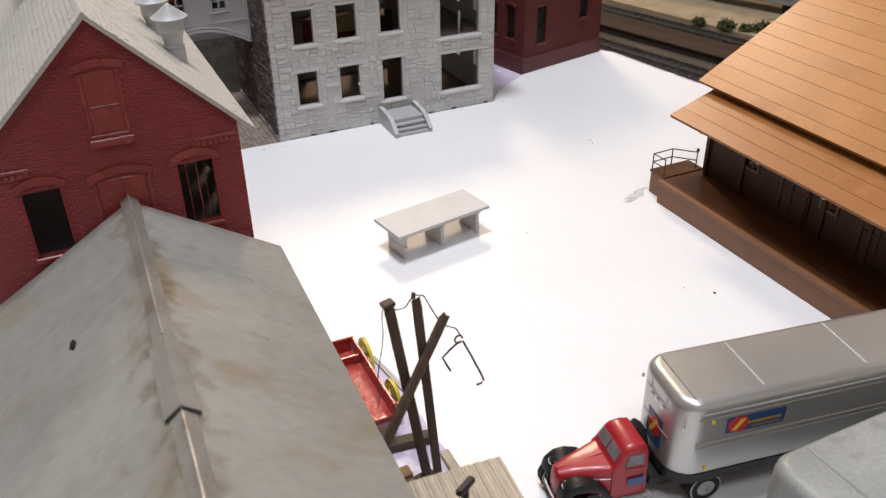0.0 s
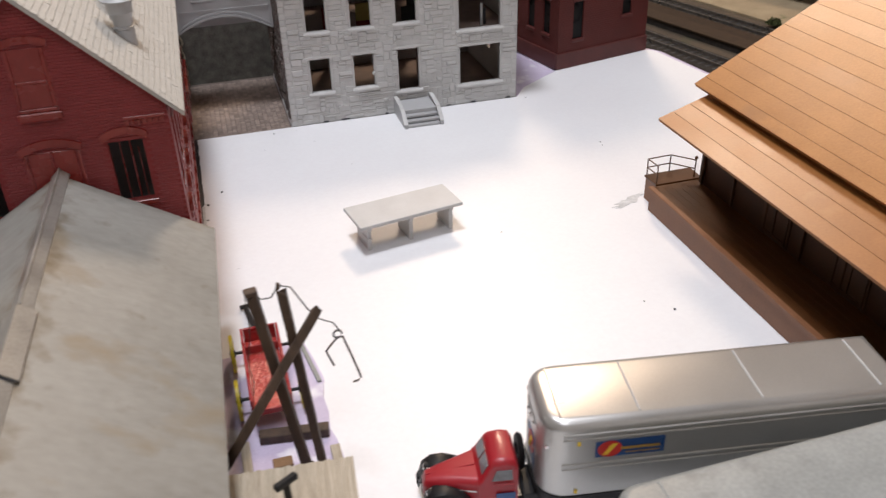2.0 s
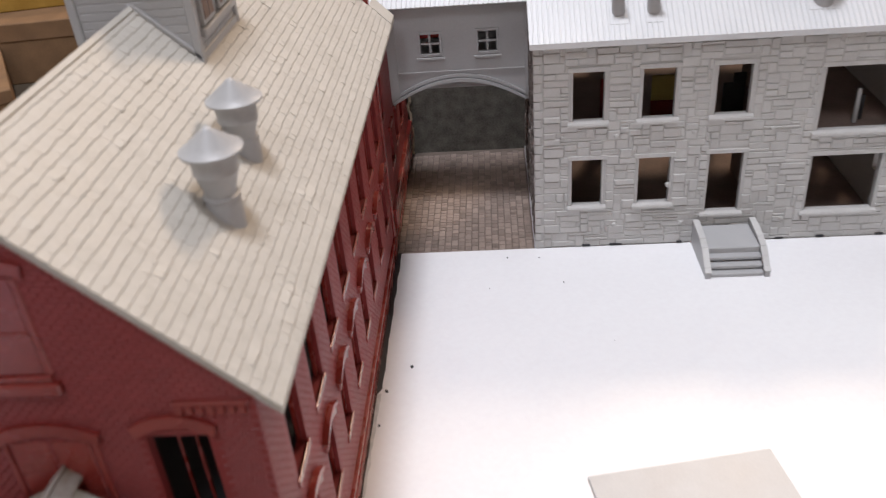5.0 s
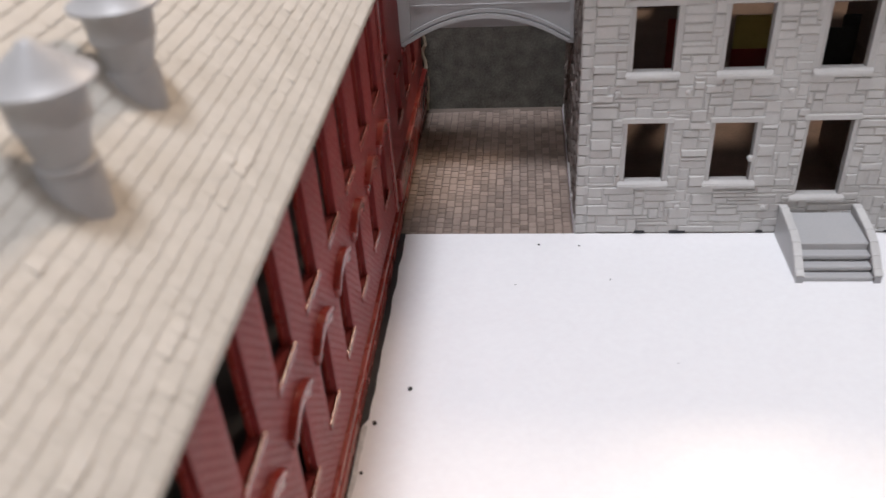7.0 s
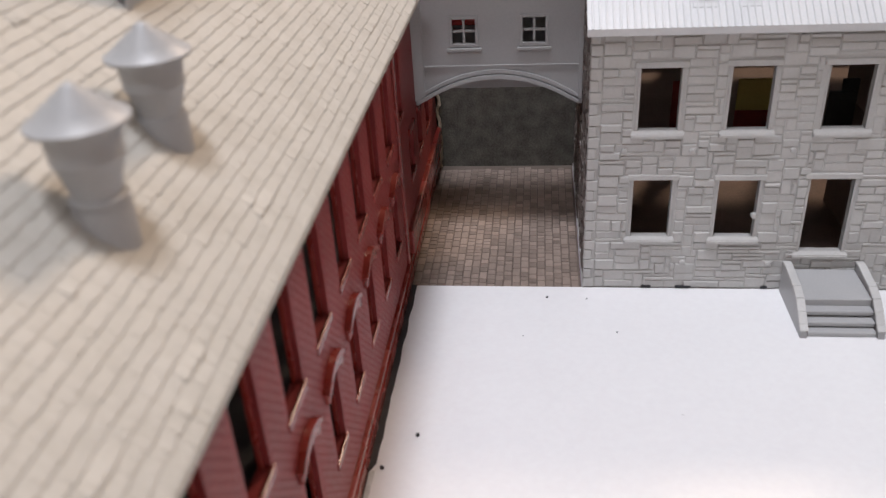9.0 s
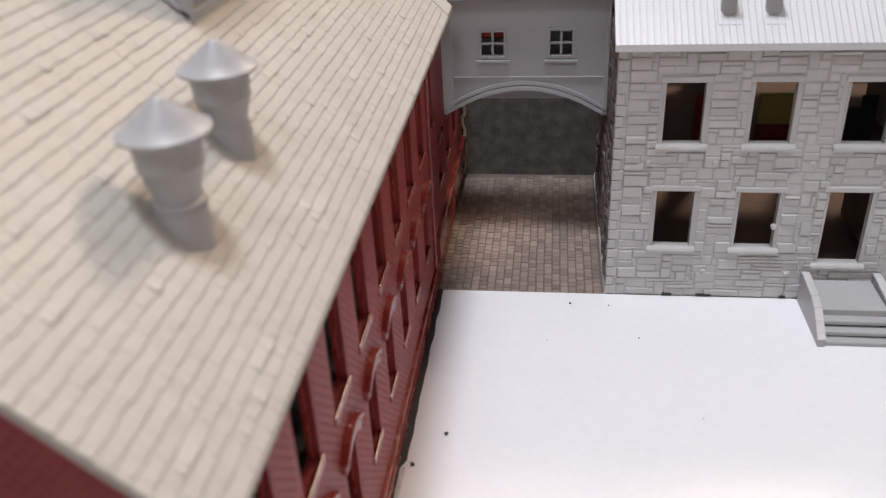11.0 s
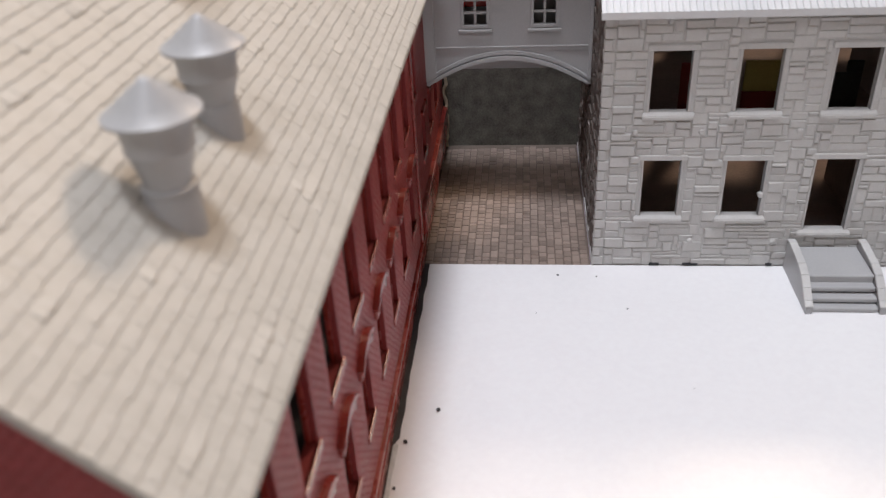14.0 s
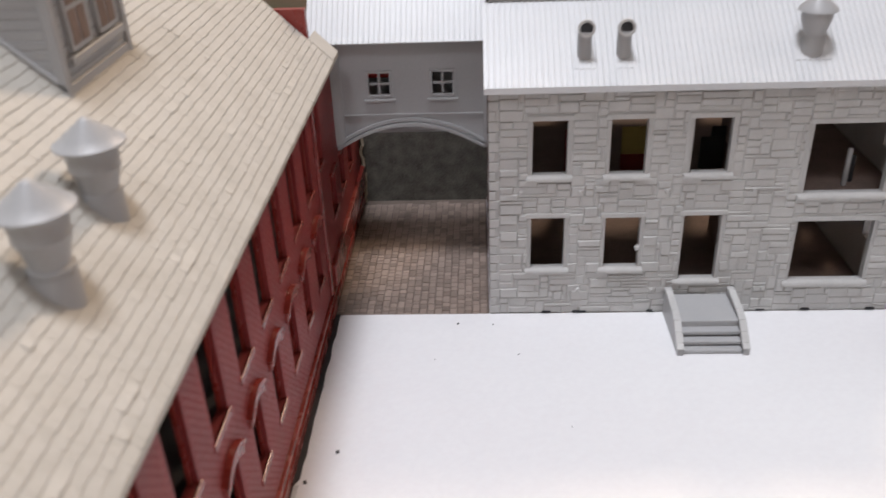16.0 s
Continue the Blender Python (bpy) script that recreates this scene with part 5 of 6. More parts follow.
    # tractor: chassis, bonnet, cab, wings
    def tpart(name, bm, mat, parent, label="", smooth=False):
        for v in bm.verts:
            v.co = Vector((-36.8 + (v.co.x + 40) * 0.705, v.co.y * 0.86 + 1.0, v.co.z * 0.92 + 0.9))
        return part(name, bm, mat, parent, label, smooth)

    bm = B()
    for y in (-4.6, 4.6):
        box(bm, -36, 20, y - 0.9, y + 0.9, 5.0, 7.4, 0.2)
    box(bm, -8, 18, -6, 6, 7.5, 9.8, 0.3)
    lathe(bm, [(7, 9.8), (7, 10.9)], (9, 0, 0), 20)
    part("chassis", bm, BLACK, t)
    bm = B()
    lathe(bm, [(2.6, -0.9), (4.9, -0.9), (5.6, 0), (4.9, 0.9), (2.6, 0.9)], (-7.0, 5.0, 16.5), 26, "x", True)
    part("spare_wheel", bm, RUBBER, t, "black spare tyre behind the cab", smooth=True)
    bm = B()
    beam(bm, (-7.0, 5.0, 9.8), (-7.0, 5.0, 13.8), 1.2, 1.2)
    part("spare_bracket", bm, BLACK, t)

    def ring(x, w0, w1, z0, z1, r):
        loop = [(x, -w0, z0), (x, w0, z0)]
        for k in range(5):
            a = math.pi / 2 * k / 4
            loop.append((x, w1 - r + r * math.cos(a), z1 - r + r * math.sin(a)))
        for k in range(5):
            a = math.pi / 2 + math.pi / 2 * k / 4
            loop.append((x, -w1 + r + r * math.cos(a), z1 - r + r * math.sin(a)))
        return loop

    bm = B()
    loft(bm, [ring(-39.4, 2.6, 2.4, 6.5, 13.6, 1.8), ring(-38.2, 3.8, 3.6, 6, 15.2, 2.6), ring(-33, 5.0, 4.8, 6, 16.2, 2.8), ring(-26, 6.6, 6.2, 6, 17.0, 2.6), ring(-17.4, 8.6, 8.2, 6, 17.6, 2.2)])
    tpart("bonnet", bm, TRUCK_RED, t, smooth=True)
    bm = B()
    beam(bm, (-38.2, 0, 15.3), (-17.6, 0, 17.75), 0.5, 0.5, 0.1)
    tpart("bonnet_ridge", bm, TRUCK_RED, t)
    bm = B()
    for sgn in (-1, 1):
        beam(bm, (-37, sgn * 4.5, 13.4), (-18, sgn * 8.7, 14.0), 0.4, 0.5, 0.1)
    tpart("bonnet_moulding", bm, CHROME, t)
    bm = B()
    loft(bm, [ring(-17.5, 9.2, 8.9, 5.2, 17.2, 1.6), ring(-16.2, 9.3, 8.8, 5.0, 18.2, 1.8), ring(-12.4, 9.4, 8.2, 5.0, 23.8, 2.2), ring(-10.8, 9.4, 8.2, 5.0, 24.9, 2.4), ring(-6, 9.4, 8.3, 5.0, 25.2, 2.4), ring(-2.6, 9.4, 8.3, 5.0, 24.6, 2.4), ring(-1.2, 9.2, 8.0, 5.0, 22.9, 2.2)])
    cab = tpart("cab", bm, TRUCK_RED, t, "glossy red rounded cab", smooth=True)
    for y0, y1 in ((-6.6, -0.4), (0.4, 6.6)):
        bm = B()
        add_quads(bm, [(-15.2, y0, 18.9), (-15.2, y1, 18.9), (-12.7, y1, 22.6), (-12.7, y0, 22.6), (-15.95, y0, 19.2), (-15.95, y1, 19.2), (-13.45, y1, 22.9), (-13.45, y0, 22.9)], CUBE)
        tpart("windscreen", bm, CAB_GLASS, cab)
    for sgn in (-1, 1):
        bm = B()
        add_quads(bm, [(-12.0, sgn * 8.5, 17.8), (-3.6, sgn * 8.5, 17.8), (-3.8, sgn * 8.2, 21.6), (-10.2, sgn * 8.2, 21.6), (-12.0, sgn * 8.97, 17.8), (-3.6, sgn * 8.97, 17.8), (-3.8, sgn * 8.7, 21.6), (-10.2, sgn * 8.7, 21.6)], CUBE)
        tpart("side_window", bm, CAB_GLASS, cab)
        bm = B()
        box(bm, -11.5, -3.0, sgn * 9.38 - 0.12, sgn * 9.38 + 0.12, 16.0, 16.5)
        box(bm, -3.2, -2.8, sgn * 9.38 - 0.1, sgn * 9.38 + 0.1, 6, 16)
        tpart("door_line", bm, TRUCK_RED, cab)
        bm = B()
        box(bm, -10.4, -2.4, sgn * 9.45 - 0.1, sgn * 9.45 + 0.1, 9.6, 12.8)
        tpart("door_emblem", bm, LOGO_BLUE, cab)
        # front wing sweeping back into the step
        prof_top = [(-40, 8.6), (-38.8, 12.2), (-35, 14.6), (-30, 14.8), (-24, 13.2), (-20, 9.6), (-16.6, 5.6)]
        bm = B()
        loops = [[(x, sgn * (3.8 + (0.8 if k > 4 else 0)), z - 0.4) for k, (x, z) in enumerate(prof_top)], [(x, sgn * 7.5, z + 0.6) for x, z in prof_top], [(x, sgn * 9.6, z + 0.2) for x, z in prof_top], [(x, sgn * 10.6, z - 1.6) for x, z in prof_top]]
        rows = [[bm.verts.new(p) for p in lp] for lp in loops]
        inner = [[bm.verts.new((p[0], p[1] - sgn * 0.1, p[2] - 0.9)) for p in lp] for lp in loops]
        for a, b in zip(rows, rows[1:]):
            for k in range(len(prof_top) - 1):
                bm.faces.new((a[k], a[k + 1], b[k + 1], b[k]))
        for a, b in zip(inner, inner[1:]):
            for k in range(len(prof_top) - 1):
                bm.faces.new((a[k], b[k], b[k + 1], a[k + 1]))
        for a, b in ((rows[0], inner[0]), (rows[-1], inner[-1])):
            for k in range(len(prof_top) - 1):
                bm.faces.new((a[k], a[k + 1], b[k + 1], b[k]))
        tpart("wing", bm, BLACK, t, "gloss black front wing", smooth=True)
        bm = B()
        lathe(bm, [(0.5, 2.2), (1.7, 1.2), (1.9, -0.6), (1.6, -0.8)], (-37.2, sgn * 6.2, 12.4), 16, "x")
        tpart("headlight", bm, BLACK, t, "black headlamp shell", smooth=True)
        bm = B()
        lathe(bm, [(1.5, -0.85), (1.2, -1.2), (0.2, -1.4)], (-37.2, sgn * 6.2, 12.4), 16, "x")
        tpart("headlight_glass", bm, CHROME, t, smooth=True)
        bm = B()
        box(bm, -18, 1, sgn * 9.6 - 1.1, sgn * 9.6 + 1.1, 3.6, 4.8, 0.2)
        tpart("running_board", bm, PRIMER, t)
        wheel_on(t, -32.6, 1 + sgn * 7.7, 5.2, 5.2, 3.4, PRIMER)
        wheel_on(t, 8.6, 1 + sgn * 9.2, 5.8, 5.8, 6.0, PRIMER)
    for k in range(8):
        bm = B()
        z = 6.2 + k * 0.85
        box(bm, -37.6, -36.6, -3.2 + 0.08 * k, 3.2 - 0.08 * k, z, z + 0.42, 0.1)
        tpart("grille_bar", bm, CHROME, t)
    bm = B()
    tube(bm, [(-37.4, -10.6, 5.4), (-39.4, -8, 5.2), (-39.9, 0, 5.2), (-39.4, 8, 5.2), (-37.4, 10.6, 5.4)], 0.85, 8)
    tpart("bumper", bm, CHROME, t, smooth=True)


lorry()


def grey_trailer():
    t = thing("grey_trailer", 33.5, -360.3, 0, "bare grey cast box trailer with rounded roof edges", "trailer")
    bm = B()
    vs = add_quads(bm, ((0, -14, 8), (135, -14, 8), (135, 14, 8), (0, 14, 8), (0, -14, 41), (135, -14, 41), (135, 14, 41), (0, 14, 41)), CUBE)
    es = list({e for v in vs for e in v.link_edges})
    upright = [e for e in es if all(v.co.x < 1 for v in e.verts) and abs(e.verts[0].co.z - e.verts[1].co.z) > 5]
    bmesh.ops.bevel(bm, geom=upright, offset=7, segments=5, affect="EDGES", profile=0.5)
    rim = [e for e in bm.edges if all(v.co.z > 40.5 for v in e.verts)]
    bmesh.ops.bevel(bm, geom=rim, offset=3.2, segments=4, affect="EDGES", profile=0.5)
    body = part("trailer_body", bm, PRIMER, t, smooth=True)
    bm = B()
    box(bm, 12, 12.7, -11.5, 11.5, 40.9, 41.25, 0.1)
    part("roof_seam", bm, PRIMER, body)
    for x in (20, 112, 123):
        for y in (-10, 10):
            wheel_on(t, x, y, 5.2, 5.2, 5, PRIMER)
    bm = B()
    box(bm, 12, 128, -6, 6, 5.5, 8, 0.3)
    part("underframe", bm, BLACK, t)


grey_trailer()


# ---------------------------------------------------------------- brown freight depot
def depot():
    d = thing("freight_depot", 148, -160, 0, "copper-brown plastic freight depot with broad eaves and loading dock", "depot")
    Y0, Y1 = -330.0, 0.0
    bm = B()
    box(bm, 0.3, 150, Y0, Y1, 0.02, 11.6, 0.2)
    dock = part("dock_face", bm, BROWN, d, "milk-brown dock wall")
    bm = B()
    box(bm, -0.6, 2.2, Y0, Y1 + 0.4, 10.2, 12.6, 0.3)
    part("dock_edge", bm, BROWN, d)
    for k in range(6):
        bm = B()
        x = 2.3 + k * 3.8
        box(bm, x, x + 3.79, Y0, Y1 - 0.2, 11.7, 12.2, 0.03)
        part("deck_plank", bm, DECK, d)
    # end platform with a light rail
    bm = B()
    box(bm, 4.2, 28, 0.6, 11.6, 0.02, 11.4, 0.25)
    part("end_platform", bm, BROWN, d)
    bm = B()
    box(bm, 3.6, 28.4, 0.5, 12.0, 11.5, 12.6, 0.2)
    part("platform_deck", bm, DECK, d)
    corners = [(4.6, 2.0), (4.2, 10.8), (16.6, 11.4), (24.8, 2.2)]
    for x, y in corners:
        bm = B()
        beam(bm, (x, y, 12.5), (x, y, 21.6), 0.45, 0.45)
        part("rail_post", bm, DECK, d)
    bm = B()
    lathe(bm, [(0.3, 21.6), (0.75, 22.1), (0.85, 22.8), (0.4, 23.5)], (24.8, 2.2, 0), 10)
    part("post_knob", bm, DECK, d, smooth=True)
    for z in (17.0, 21.4):
        for (a, b), (e, f) in zip(corners, corners[1:]):
            bm = B()
            beam(bm, (a, b, z), (e, f, z), 0.42, 0.45)
            part("rail", bm, DECK, d)
    # wall with panelled bays and doors
    bays = [(-300 + 46 * k, -280 + 46 * k, 13.2, 42) for k in range(6)]
    wins = [(-268 + 46 * k, -260 + 46 * k, 28, 44) for k in range(6)]
    bm = B()
    wall_grid(bm, Y0 + 4, Y1 - 3, 12.2, 58, wins, 2, lambda u, v, w: (25 + w, u, v))
    wall = part("track_wall", bm, DARKBROWN, d)
    for a, b, z0, z1 in bays:
        bm = B()
        box(bm, 24.2, 24.9, a, b, z0, z1, 0.15)
        door = part("freight_door", bm, DARKBROWN, wall, "dark brown panelled freight door")
        for y in (a + 1, (a + b) / 2 - 0.7, b - 2.4):
            bm = B()
            box(bm, 23.6, 24.15, y, y + 1.4, z0 + 1, z1 - 1)
            part("door_stile", bm, DARKBROWN, door)
        for z in (z0 + 1, (z0 + z1) / 2, z1 - 2):
            bm = B()
            box(bm, 23.75, 24.17, a + 1, b - 1, z, z + 1.2)
            part("door_rail", bm, DARKBROWN, door)
    for a, b, z0, z1 in wins:
        bm = B()
        box(bm, 24.3, 26, a - 1, a, z0 - 1, z1 + 1)
        box(bm, 24.3, 26, b, b + 1, z0 - 1, z1 + 1)
        box(bm, 24.3, 26, a, b, z1, z1 + 1)
        box(bm, 24.3, 26, a, b, z0 - 1, z0)
        box(bm, 25.2, 25.8, (a + b) / 2 - 0.3, (a + b) / 2 + 0.3, z0, z1)
        part("window_frame", bm, DECK, wall)
    for k in range(14):
        bm = B()
        y = -322 + k * 24.3
        box(bm, 23.5, 24.9, y, y + 2.2, 13.1, 56, 0.2)
        part("pilaster", bm, DARKBROWN, wall)
    bm = B()
    wall_grid(bm, 27.1, 150, 12.9, 58, [(50, 62, 26, 46), (90, 102, 26, 46)], 2, lambda u, v, w: (u, Y1 - 3 - w, v))
    part("end_wall", bm, DARKBROWN, d)
    # roofs: an eave roof and a main roof, both of long boards with open joints
    def boards(name, x0, z0, x1, z1, y0, y1, cuts, label, mat):
        run = Vector((x1 - x0, 0, z1 - z0))
        L = run.length
        run.normalize()
        nrm = Vector((-run.z, 0, run.x))
        base = Vector((x0, 0, z0))
        bm = B()
        a, b = base - nrm * 1.4, base + run * L - nrm * 1.4
        c, e = base + run * L - nrm * 0.45, base - nrm * 0.45
        extrude(bm, [(p.x, p.z) for p in (a, b, c, e)], y0 + 0.3, y1 - 0.3, front)
        rf = part(name, bm, GROOVE, d, label)
        for s0, s1 in zip(cuts, cuts[1:]):
            bm = B()
            p, q = base + run * (s0 + 0.09), base + run * (s1 - 0.09)
            r0, r1 = q - nrm * 0.7, p - nrm * 0.7
            extrude(bm, [(v.x, v.z) for v in (p, q, r0, r1)], y0, y1, front)
            part("roof_strip", bm, mat, rf)
        return rf

    # the eave strips carry their shade in the darker copper
    boards("eave_roof", -2.0, 49.0, 26, 58.3, Y0 - 8, -4.0, [0, 7.4, 15.8, 24.2, 29.4], "reddish-brown lower eave roof in long strips, darkened as shaded", COPPER_SHADED)
    boards("main_roof", 18.4, 60.3, 112, 111.2, Y0 - 12, 2.6, [0, 5.8] + [5.8 + 8.35 * k for k in range(1, 13)], "copper-brown main roof in long strips", COPPER)
    bm = B()
    box(bm, 24, 26, Y0, -6, 57.4, 60.6)
    part("fascia", bm, DARKBROWN, d)
    bm = B()
    extrude(bm, [(27, 58.0), (150, 58.0), (150, 88), (112, 109), (27, 64)], Y1 - 5, Y1 - 3, front)
    part("gable", bm, DARKBROWN, d)
    for k in range(9):
        bm = B()
        y = -314 + k * 36
        beam(bm, (24.8, y, 40), (3, y, 49.2), 0.9, 1.1)
        part("eave_bracket", bm, DARKBROWN, d)
        bm = B()
        lathe(bm, [(0.25, 49.5), (0.3, 47.2), (0.9, 46.6), (0.9, 45.4), (0.3, 45.2)], (2.2, y + 4, 0), 10)
        part("eave_lamp", bm, TRIM, d, "tiny pale lamp under the eave")


depot()


# ---------------------------------------------------------------- open shelter in the yard
def shelter():
    s = thing("shelter", 32.2, -143.5, 0, "small open grey platform shelter with a flat roof", "shelter", rot=9.8)
    bm = B()
    box(bm, -25.2, 25.2, -9.9, 11.4, 12.8, 14.5, 0.25)
    part("roof", bm, TRIM, s, "thin flat pale grey roof")
    for x in (-20.2, 0.2, 20.4):
        bm = B()
        extrude(bm, [(-6.6, 0.03), (6.4, 0.03), (6.4, 12.6), (-7.8, 12.6), (-7.8, 10.8), (-6.6, 9.6)], x - 0.9, x + 0.9, lambda u, v, w: (w, u, v))
        part("cross_wall", bm, TRIM, s)
    bm = B()
    box(bm, -19.2, 19.4, 5.0, 6.3, 10.4, 12.6, 0.15)
    part("rear_beam", bm, TRIM, s)
    bm = B()
    beam(bm, (-20.2, -7.4, 6), (-20.2, 6, 6), 2.2, 0.6)
    part("end_rail", bm, TRIM, s)


shelter()


# ---------------------------------------------------------------- maroon brick building by the tracks
def maroon_house():
    m = thing("maroon_house", 184.5, 36.5, 0, "dull maroon brick building beside the tracks", "building", rot=13.2)
    H = 128.0
    fw = [(12, 20.5, 19, 44), (54, 62, 29, 47), (9, 18, 57, 84), (32, 41, 57, 84), (55, 64, 57, 84)]
    bm = B()
    wall_grid(bm, 0, 77, 0, H, fw, 2.4, front)
    wf = part("front_wall", bm, MAROON, m)
    sw = [(10, 18, 22, 44), (28, 36, 22, 44), (48, 56, 22, 44), (10, 18, 62, 88), (28, 36, 62, 88), (48, 56, 62, 88)]
    sidef = lambda u, v, w: (w, u, v)
    bm = B()
    wall_grid(bm, 2.4, 70, 0, H, sw, 2.4, sidef)
    ws = part("side_wall", bm, MAROON, m)
    for a, b, z0, z1 in fw:
        bm = B()
        box(bm, a - 1, b + 1, -1.1, 0.4, z0 - 2, z0, 0.25)
        part("sill", bm, MAROON_TRIM, wf)
        bm = B()
        box(bm, a - 1, b + 1, -0.7, 0.4, z1, z1 + 2, 0.2)
        part("lintel", bm, MAROON_TRIM, wf)
        bm = B()
        box(bm, a, b, 1.2, 1.8, z0, z1)
        part("pane", bm, GLASS_DARK, wf)
    for a, b, z0, z1 in sw:
        bm = B()
        box(bm, -1.1, 0.4, a - 1, b + 1, z0 - 2, z0, 0.25)
        part("sill", bm, MAROON_TRIM, ws)
        bm = B()
        arc_band(bm, (a + b) / 2, z1 - 0.6, 5, 2.2, 2, -0.9, 0.4, sidef)
        part("arched_lintel", bm, MAROON_TRIM, ws)
        bm = B()
        box(bm, 1.2, 1.8, a, b, z0, z1)
        part("pane", bm, GLASS_DARK, ws)
    bm = B()
    box(bm, -1.2, 78, -1.2, 0.2, 0, 11, 0.4)
    box(bm, -1.2, 0.2, 0.3, 70, 0, 11, 0.4)
    part("plinth", bm, MAROON_TRIM, m)
    bm = B()
    box(bm, 75, 77.4, 2.5, 70, 0, H)
    box(bm, 2.5, 74.9, 67.6, 70, 0, H)
    part("rear_walls", bm, MAROON, m)
    bm = B()
    box(bm, -2, 79, -2, 72, H, H + 2, 0.4)
    part("roof", bm, BLACK_EDGE, m)


maroon_house()


# ---------------------------------------------------------------- tracks and scenery behind
def track(p, q, gauge, ties_n, name_label):
    p, q = Vector(p), Vector(q)
    al = (q - p).normalized()
    sd = al.cross(Vector((0, 0, 1)))
    bm = B()
    w = gauge * 1.2
    prof = [(-w - 6, -0.4), (-w, 3.0), (w, 3.0), (w + 6, -0.4)]
    loft(bm, [[p + sd * u + Vector((0, 0, v)) for u, v in prof], [q + sd * u + Vector((0, 0, v)) for u, v in prof]])
    t = thing("railway_track", *p, name_label, "track", group="tracks")
    o = t
    for v in bm.verts:
        v.co -= p
    part("ballast", bm, BALLAST, o)
    for k in range(ties_n):
        c = p.lerp(q, (k + 0.5) / ties_n)
        bm = B()
        beam(bm, c - sd * w * 0.8 + Vector((0, 0, 2.9)) - p, c + sd * w * 0.8 + Vector((0, 0, 2.9)) - p, 2.4, 0.9)
        part("sleeper", bm, BLACK_EDGE, o)
    for sgn in (-1, 1):
        bm = B()
        beam(bm, p + sd * sgn * gauge / 2 + Vector((0, 0, 5)) - p, q + sd * sgn * gauge / 2 + Vector((0, 0, 5)) - p, 0.7, 2.2)
        part("rail", bm, RAIL, o)


track((282, 300, -30.4), (392, -139, -30.4), 13.5, 60, "dark ballasted model railway track with worn steel rails")
track((365, 310, -30.4), (478, -100, -30.4), 13.5, 56, "dark ballasted model railway track with worn steel rails")
slab("sand_strip", [(398, 330), (560, 330), (650, -60), (498, -60)], -30.6, -28.5, SAND, "tan sandy ground strip beyond the tracks", "ground")


def plank_walk():
    p = thing("plank_crossing", 372, 150, -30.4, "brown plank walkway between the tracks", "walkway", rot=15)
    for k in range(9):
        bm = B()
        box(bm, -16 + k * 3.7, -12.6 + k * 3.7, -150, 150, 5.6, 7.4, 0.3)
        part("plank", bm, PLANK, p)
    # solid dark base stands in for the drop shadow below the planks
    bm = B()
    box(bm, -15, 16, -148, 148, 0, 5.5, 0.3)
    part("bearer", bm, BALLAST, p, "solid base, dark for the drop shadow under the planks")


plank_walk()


def shrub(x, y, z, r, seed):
    rng = random.Random(seed)
    s = thing("shrub", x, y, z, "low dull green model shrub of fine clumps", "shrub", group="shrubs")
    bm = B()
    for k in range(5):
        a = rng.uniform(0, 6.28)
        tube(bm, [(0, 0, 0), (r * 0.3 * math.cos(a), r * 0.3 * math.sin(a), r * 0.4), (r * 0.6 * math.cos(a), r * 0.6 * math.sin(a), r * 0.8)], 0.35, 5)
    part("stems", bm, TIMBER, s)
    bm = B()
    for k in range(900):
        v = Vector((rng.gauss(0, 1), rng.gauss(0, 1), rng.gauss(0, 1))).normalized() * r * rng.uniform(0.35, 1.0) * (0.8 + 0.4 * noise.noise(Vector((k * 0.21, seed, 0))))
        v.z = abs(v.z) * 0.75 + r * 0.12
        n = Vector((rng.uniform(-1, 1), rng.uniform(-1, 1), rng.uniform(0, 1))).normalized()
        t = n.cross(Vector((0.3, 0.9, 0.1))).normalized()
        b = n.cross(t)
        e = rng.uniform(0.7, 1.5)
        q = [bm.verts.new(v + t * e), bm.verts.new(v + b * e * 0.7), bm.verts.new(v - t * e), bm.verts.new(v - b * e * 0.7)]
        bm.faces.new(q)
    part("foliage", bm, LEAF, s, kind="stuff")


for k, (x, y, r) in enumerate(((452, 126, 11), (473, 103, 12), (462, 112, 8), (440, 150, 8), (486, 86, 9))):
    shrub(x, y, -28.6, r, 30 + k)


def boxcar():
    c = thing("boxcar", 520, 190, -28.4, "grey goods van with a red emblem on the rails", "railway van", rot=-69)
    bm = B()
    box(bm, -95, 95, -16, 16, 10, 54, 0.8)
    body = part("van_body", bm, CAR_GREY, c)
    for k in range(14):
        bm = B()
        x = -92 + k * 14
        box(bm, x, x + 1.6, -16.7, -16.05, 11, 52, 0.2)
        part("side_rib", bm, CAR_GREY, body)
    bm = B()
    extrude(bm, [(6, 20), (62, 17), (66, 30), (48, 36), (30, 33), (8, 38)], -17.0, -16.75, front)
    part("emblem", bm, CAR_RED, body, "large plain red emblem")
    bm = B()
    extrude(bm, [(-16.6, 54.1), (16.6, 54.1), (0, 59)], -96, 96, lambda u, v, w: (w, u, v))
    part("van_roof", bm, BLACK_EDGE, c)
    for x in (-66, 66):
        bm = B()
        box(bm, x - 14, x + 14, -11, 11, 3.5, 9.8, 0.8)
        part("bogie", bm, BLACK, c)
        for dx in (-9, 9):
            for y in (-9, 9):
                wheel_on(c, x + dx, y, 5.2, 5.2, 2.4, RAIL)


boxcar()


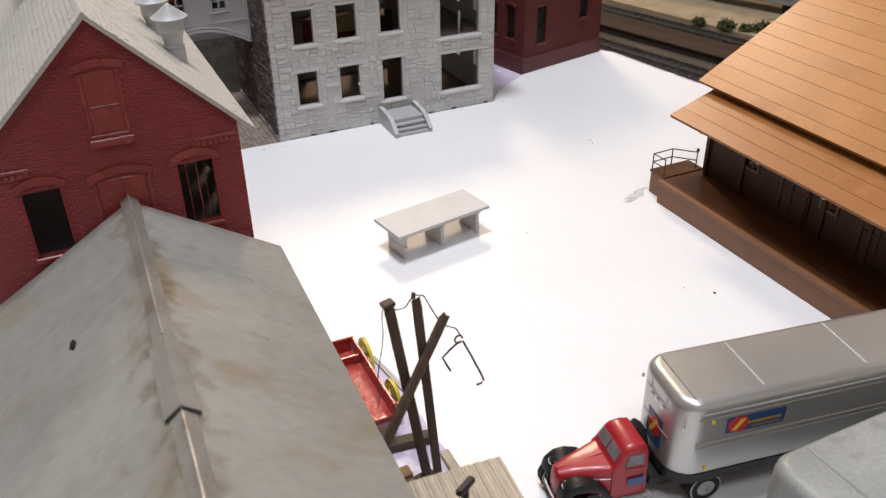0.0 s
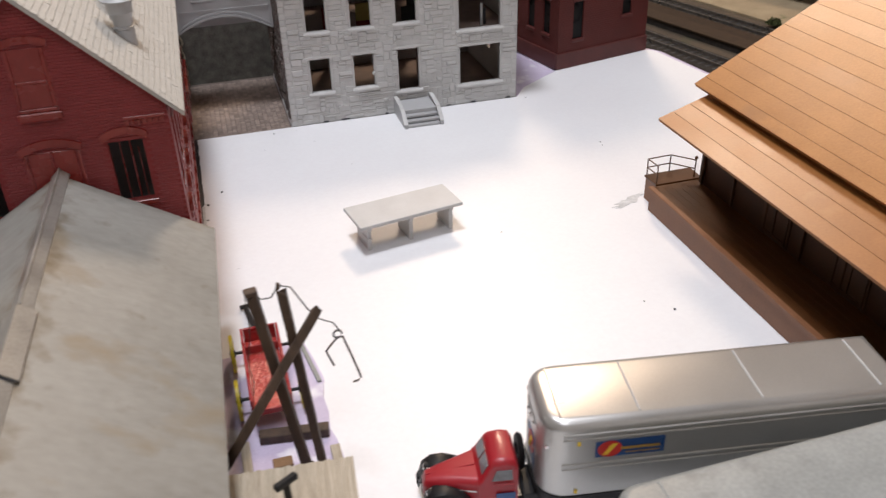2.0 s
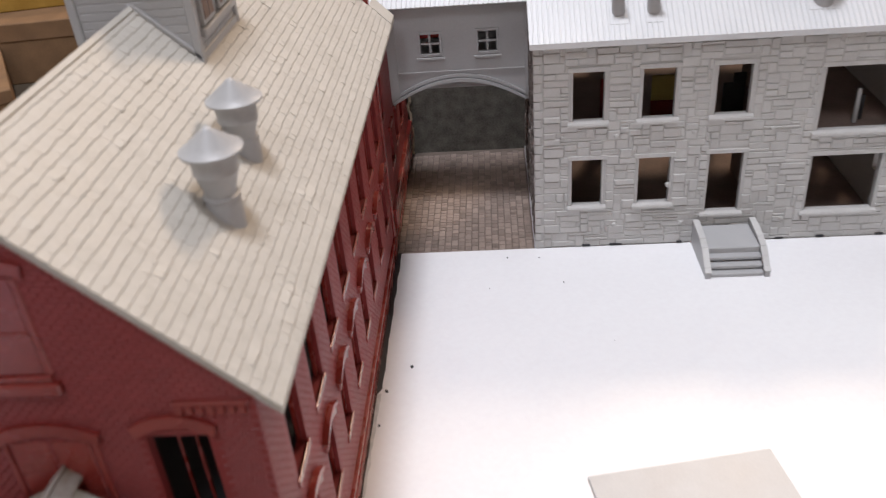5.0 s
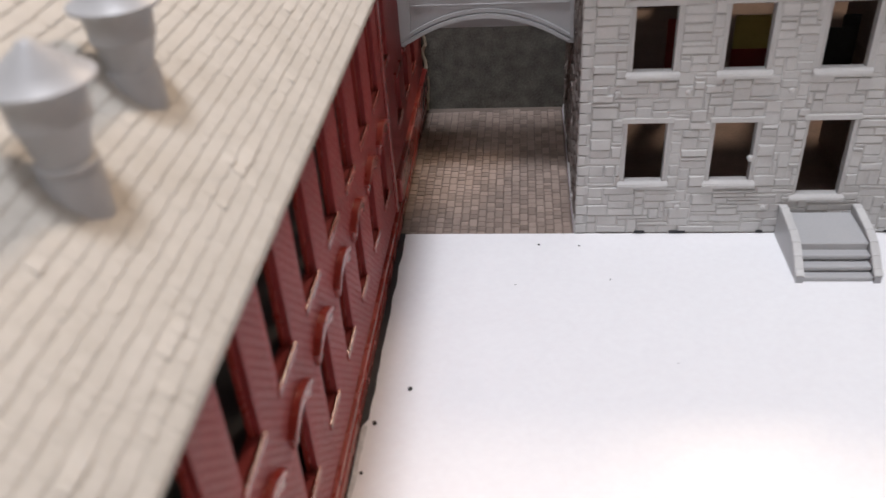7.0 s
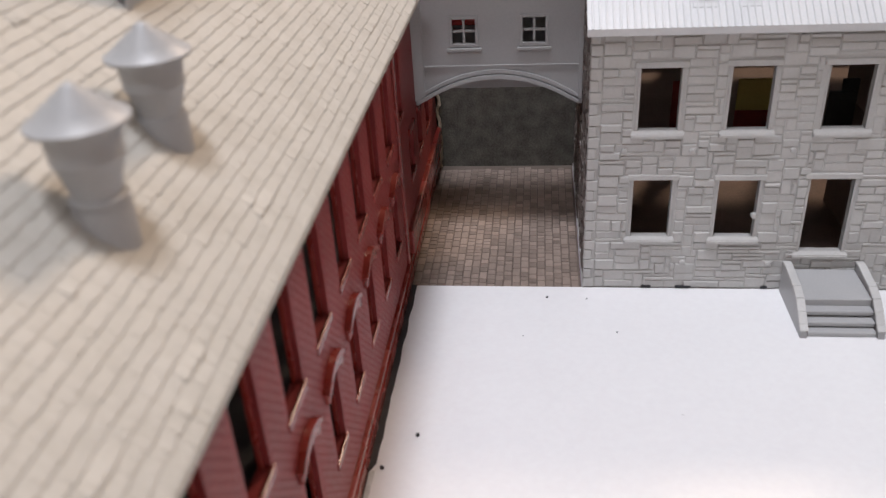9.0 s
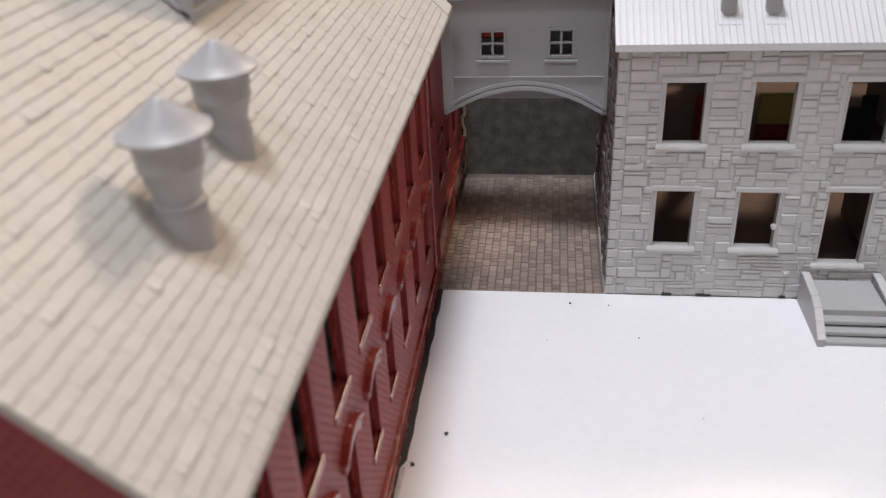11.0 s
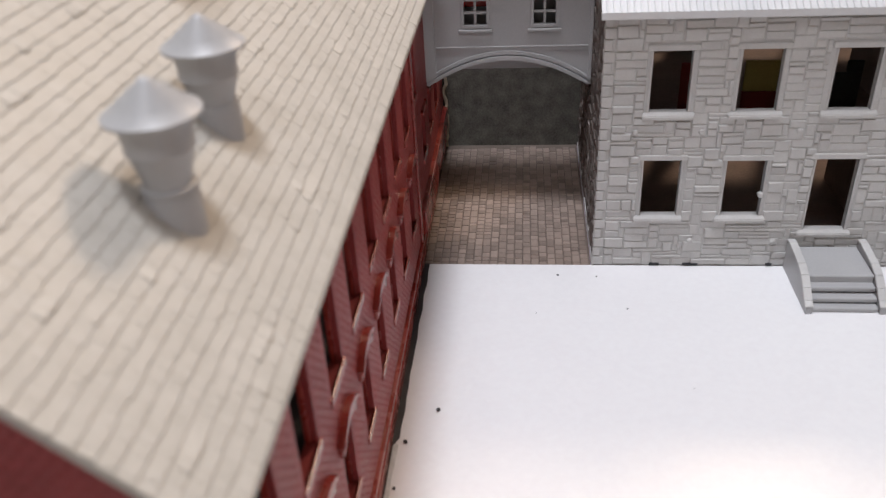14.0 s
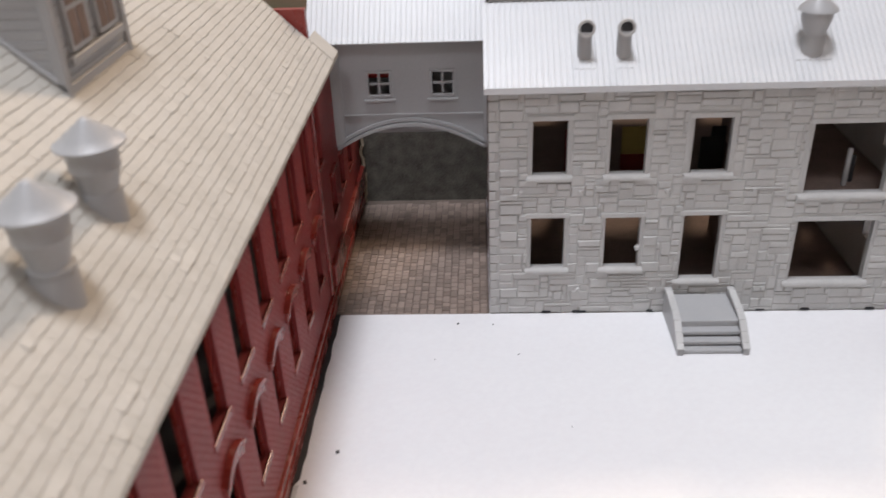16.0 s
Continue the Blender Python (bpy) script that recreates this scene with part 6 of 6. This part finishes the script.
# ---------------------------------------------------------------- clutter on the bench beyond the warehouse
def carton(x, y, z, w, d, h, rot, mat, label):
    c = thing("carton", x, y, z, label, "carton", rot=rot)
    bm = B()
    box(bm, -w / 2, w / 2, -d / 2, d / 2, 0, h, 0.8)
    body = part("box_body", bm, mat, c)
    bm = B()
    box(bm, -w / 2 - 0.6, w / 2 + 0.6, -d / 2 - 0.6, d / 2 + 0.6, h * 0.72, h + 0.7, 0.6)
    part("box_lid", bm, mat, c)


carton(-345, 350, -30.4, 150, 60, 46, 8, KRAFT, "brown cardboard carton on the bench")
carton(-352, 380, 16.4, 120, 46, 30, 12, OCHRE, "ochre printed carton lying on another")
carton(-420, 240, -30.4, 130, 120, 30, 30, KRAFT, "low brown cardboard carton on the bench")
mug = thing("white_mug", -236, 330, -30.4, "plain white round mug on the bench", "mug")
bm = B()
lathe(bm, [(30, 0), (36, 4), (38, 60), (39, 92), (36, 92), (35, 60), (32, 6)], (0, 0, 0), 36)
part("mug_body", bm, WHITE, mug, smooth=True)

# crumbs and the glue smear on the board
rng = random.Random(61)
for x, y, r in ((119.1, -237.1, 1.0), (110.4, -228.2, 0.5), (74.5, -157.4, 0.55), (160.9, -81.3, 0.7), (160.2, -85.4, 0.6), (-46.9, -73.0, 1.1), (-45.1, -149.9, 0.5), (-54.6, -85.1, 1.2), (-12.6, -6.8, 0.7), (8.5, -25.5, 0.5), (0.1, -7.5, 0.5), (-55.5, -101, 0.9), (146, 4 - 8, 0.8), (-20, -28, 0.35), (23, -62, 0.3)):
    bm = B()
    r *= 0.65
    bmesh.ops.create_icosphere(bm, subdivisions=1, radius=r)
    for v in bm.verts:
        v.co *= rng.uniform(0.7, 1.15)
        v.co.z = max(-0.5 * r, v.co.z * 0.7)
    ob = part("crumb", bm, SPECK)
    ob.location = (x * MM, y * MM, 0.5 * r * MM)
    tagged(ob, "tiny dark crumb on the white board", "crumb", "crumbs on the board")
bm = B()
rng = random.Random(77)
ring = []
for k in range(26):
    a = 2 * math.pi * k / 26
    r = 1 + rng.uniform(-0.28, 0.28)
    ring.append((144.5 + 9.5 * r * math.cos(a) * 0.95 + 1.6 * math.sin(a), -149 + 3.6 * r * math.sin(a) + 3.6 * math.cos(a)))
extrude(bm, ring, 0.05, 0.22, lambda u, v, w: (u, v, w))
tagged(part("glue_smear", bm, GLUE), "dried translucent grey glue smear on the board", "smear")
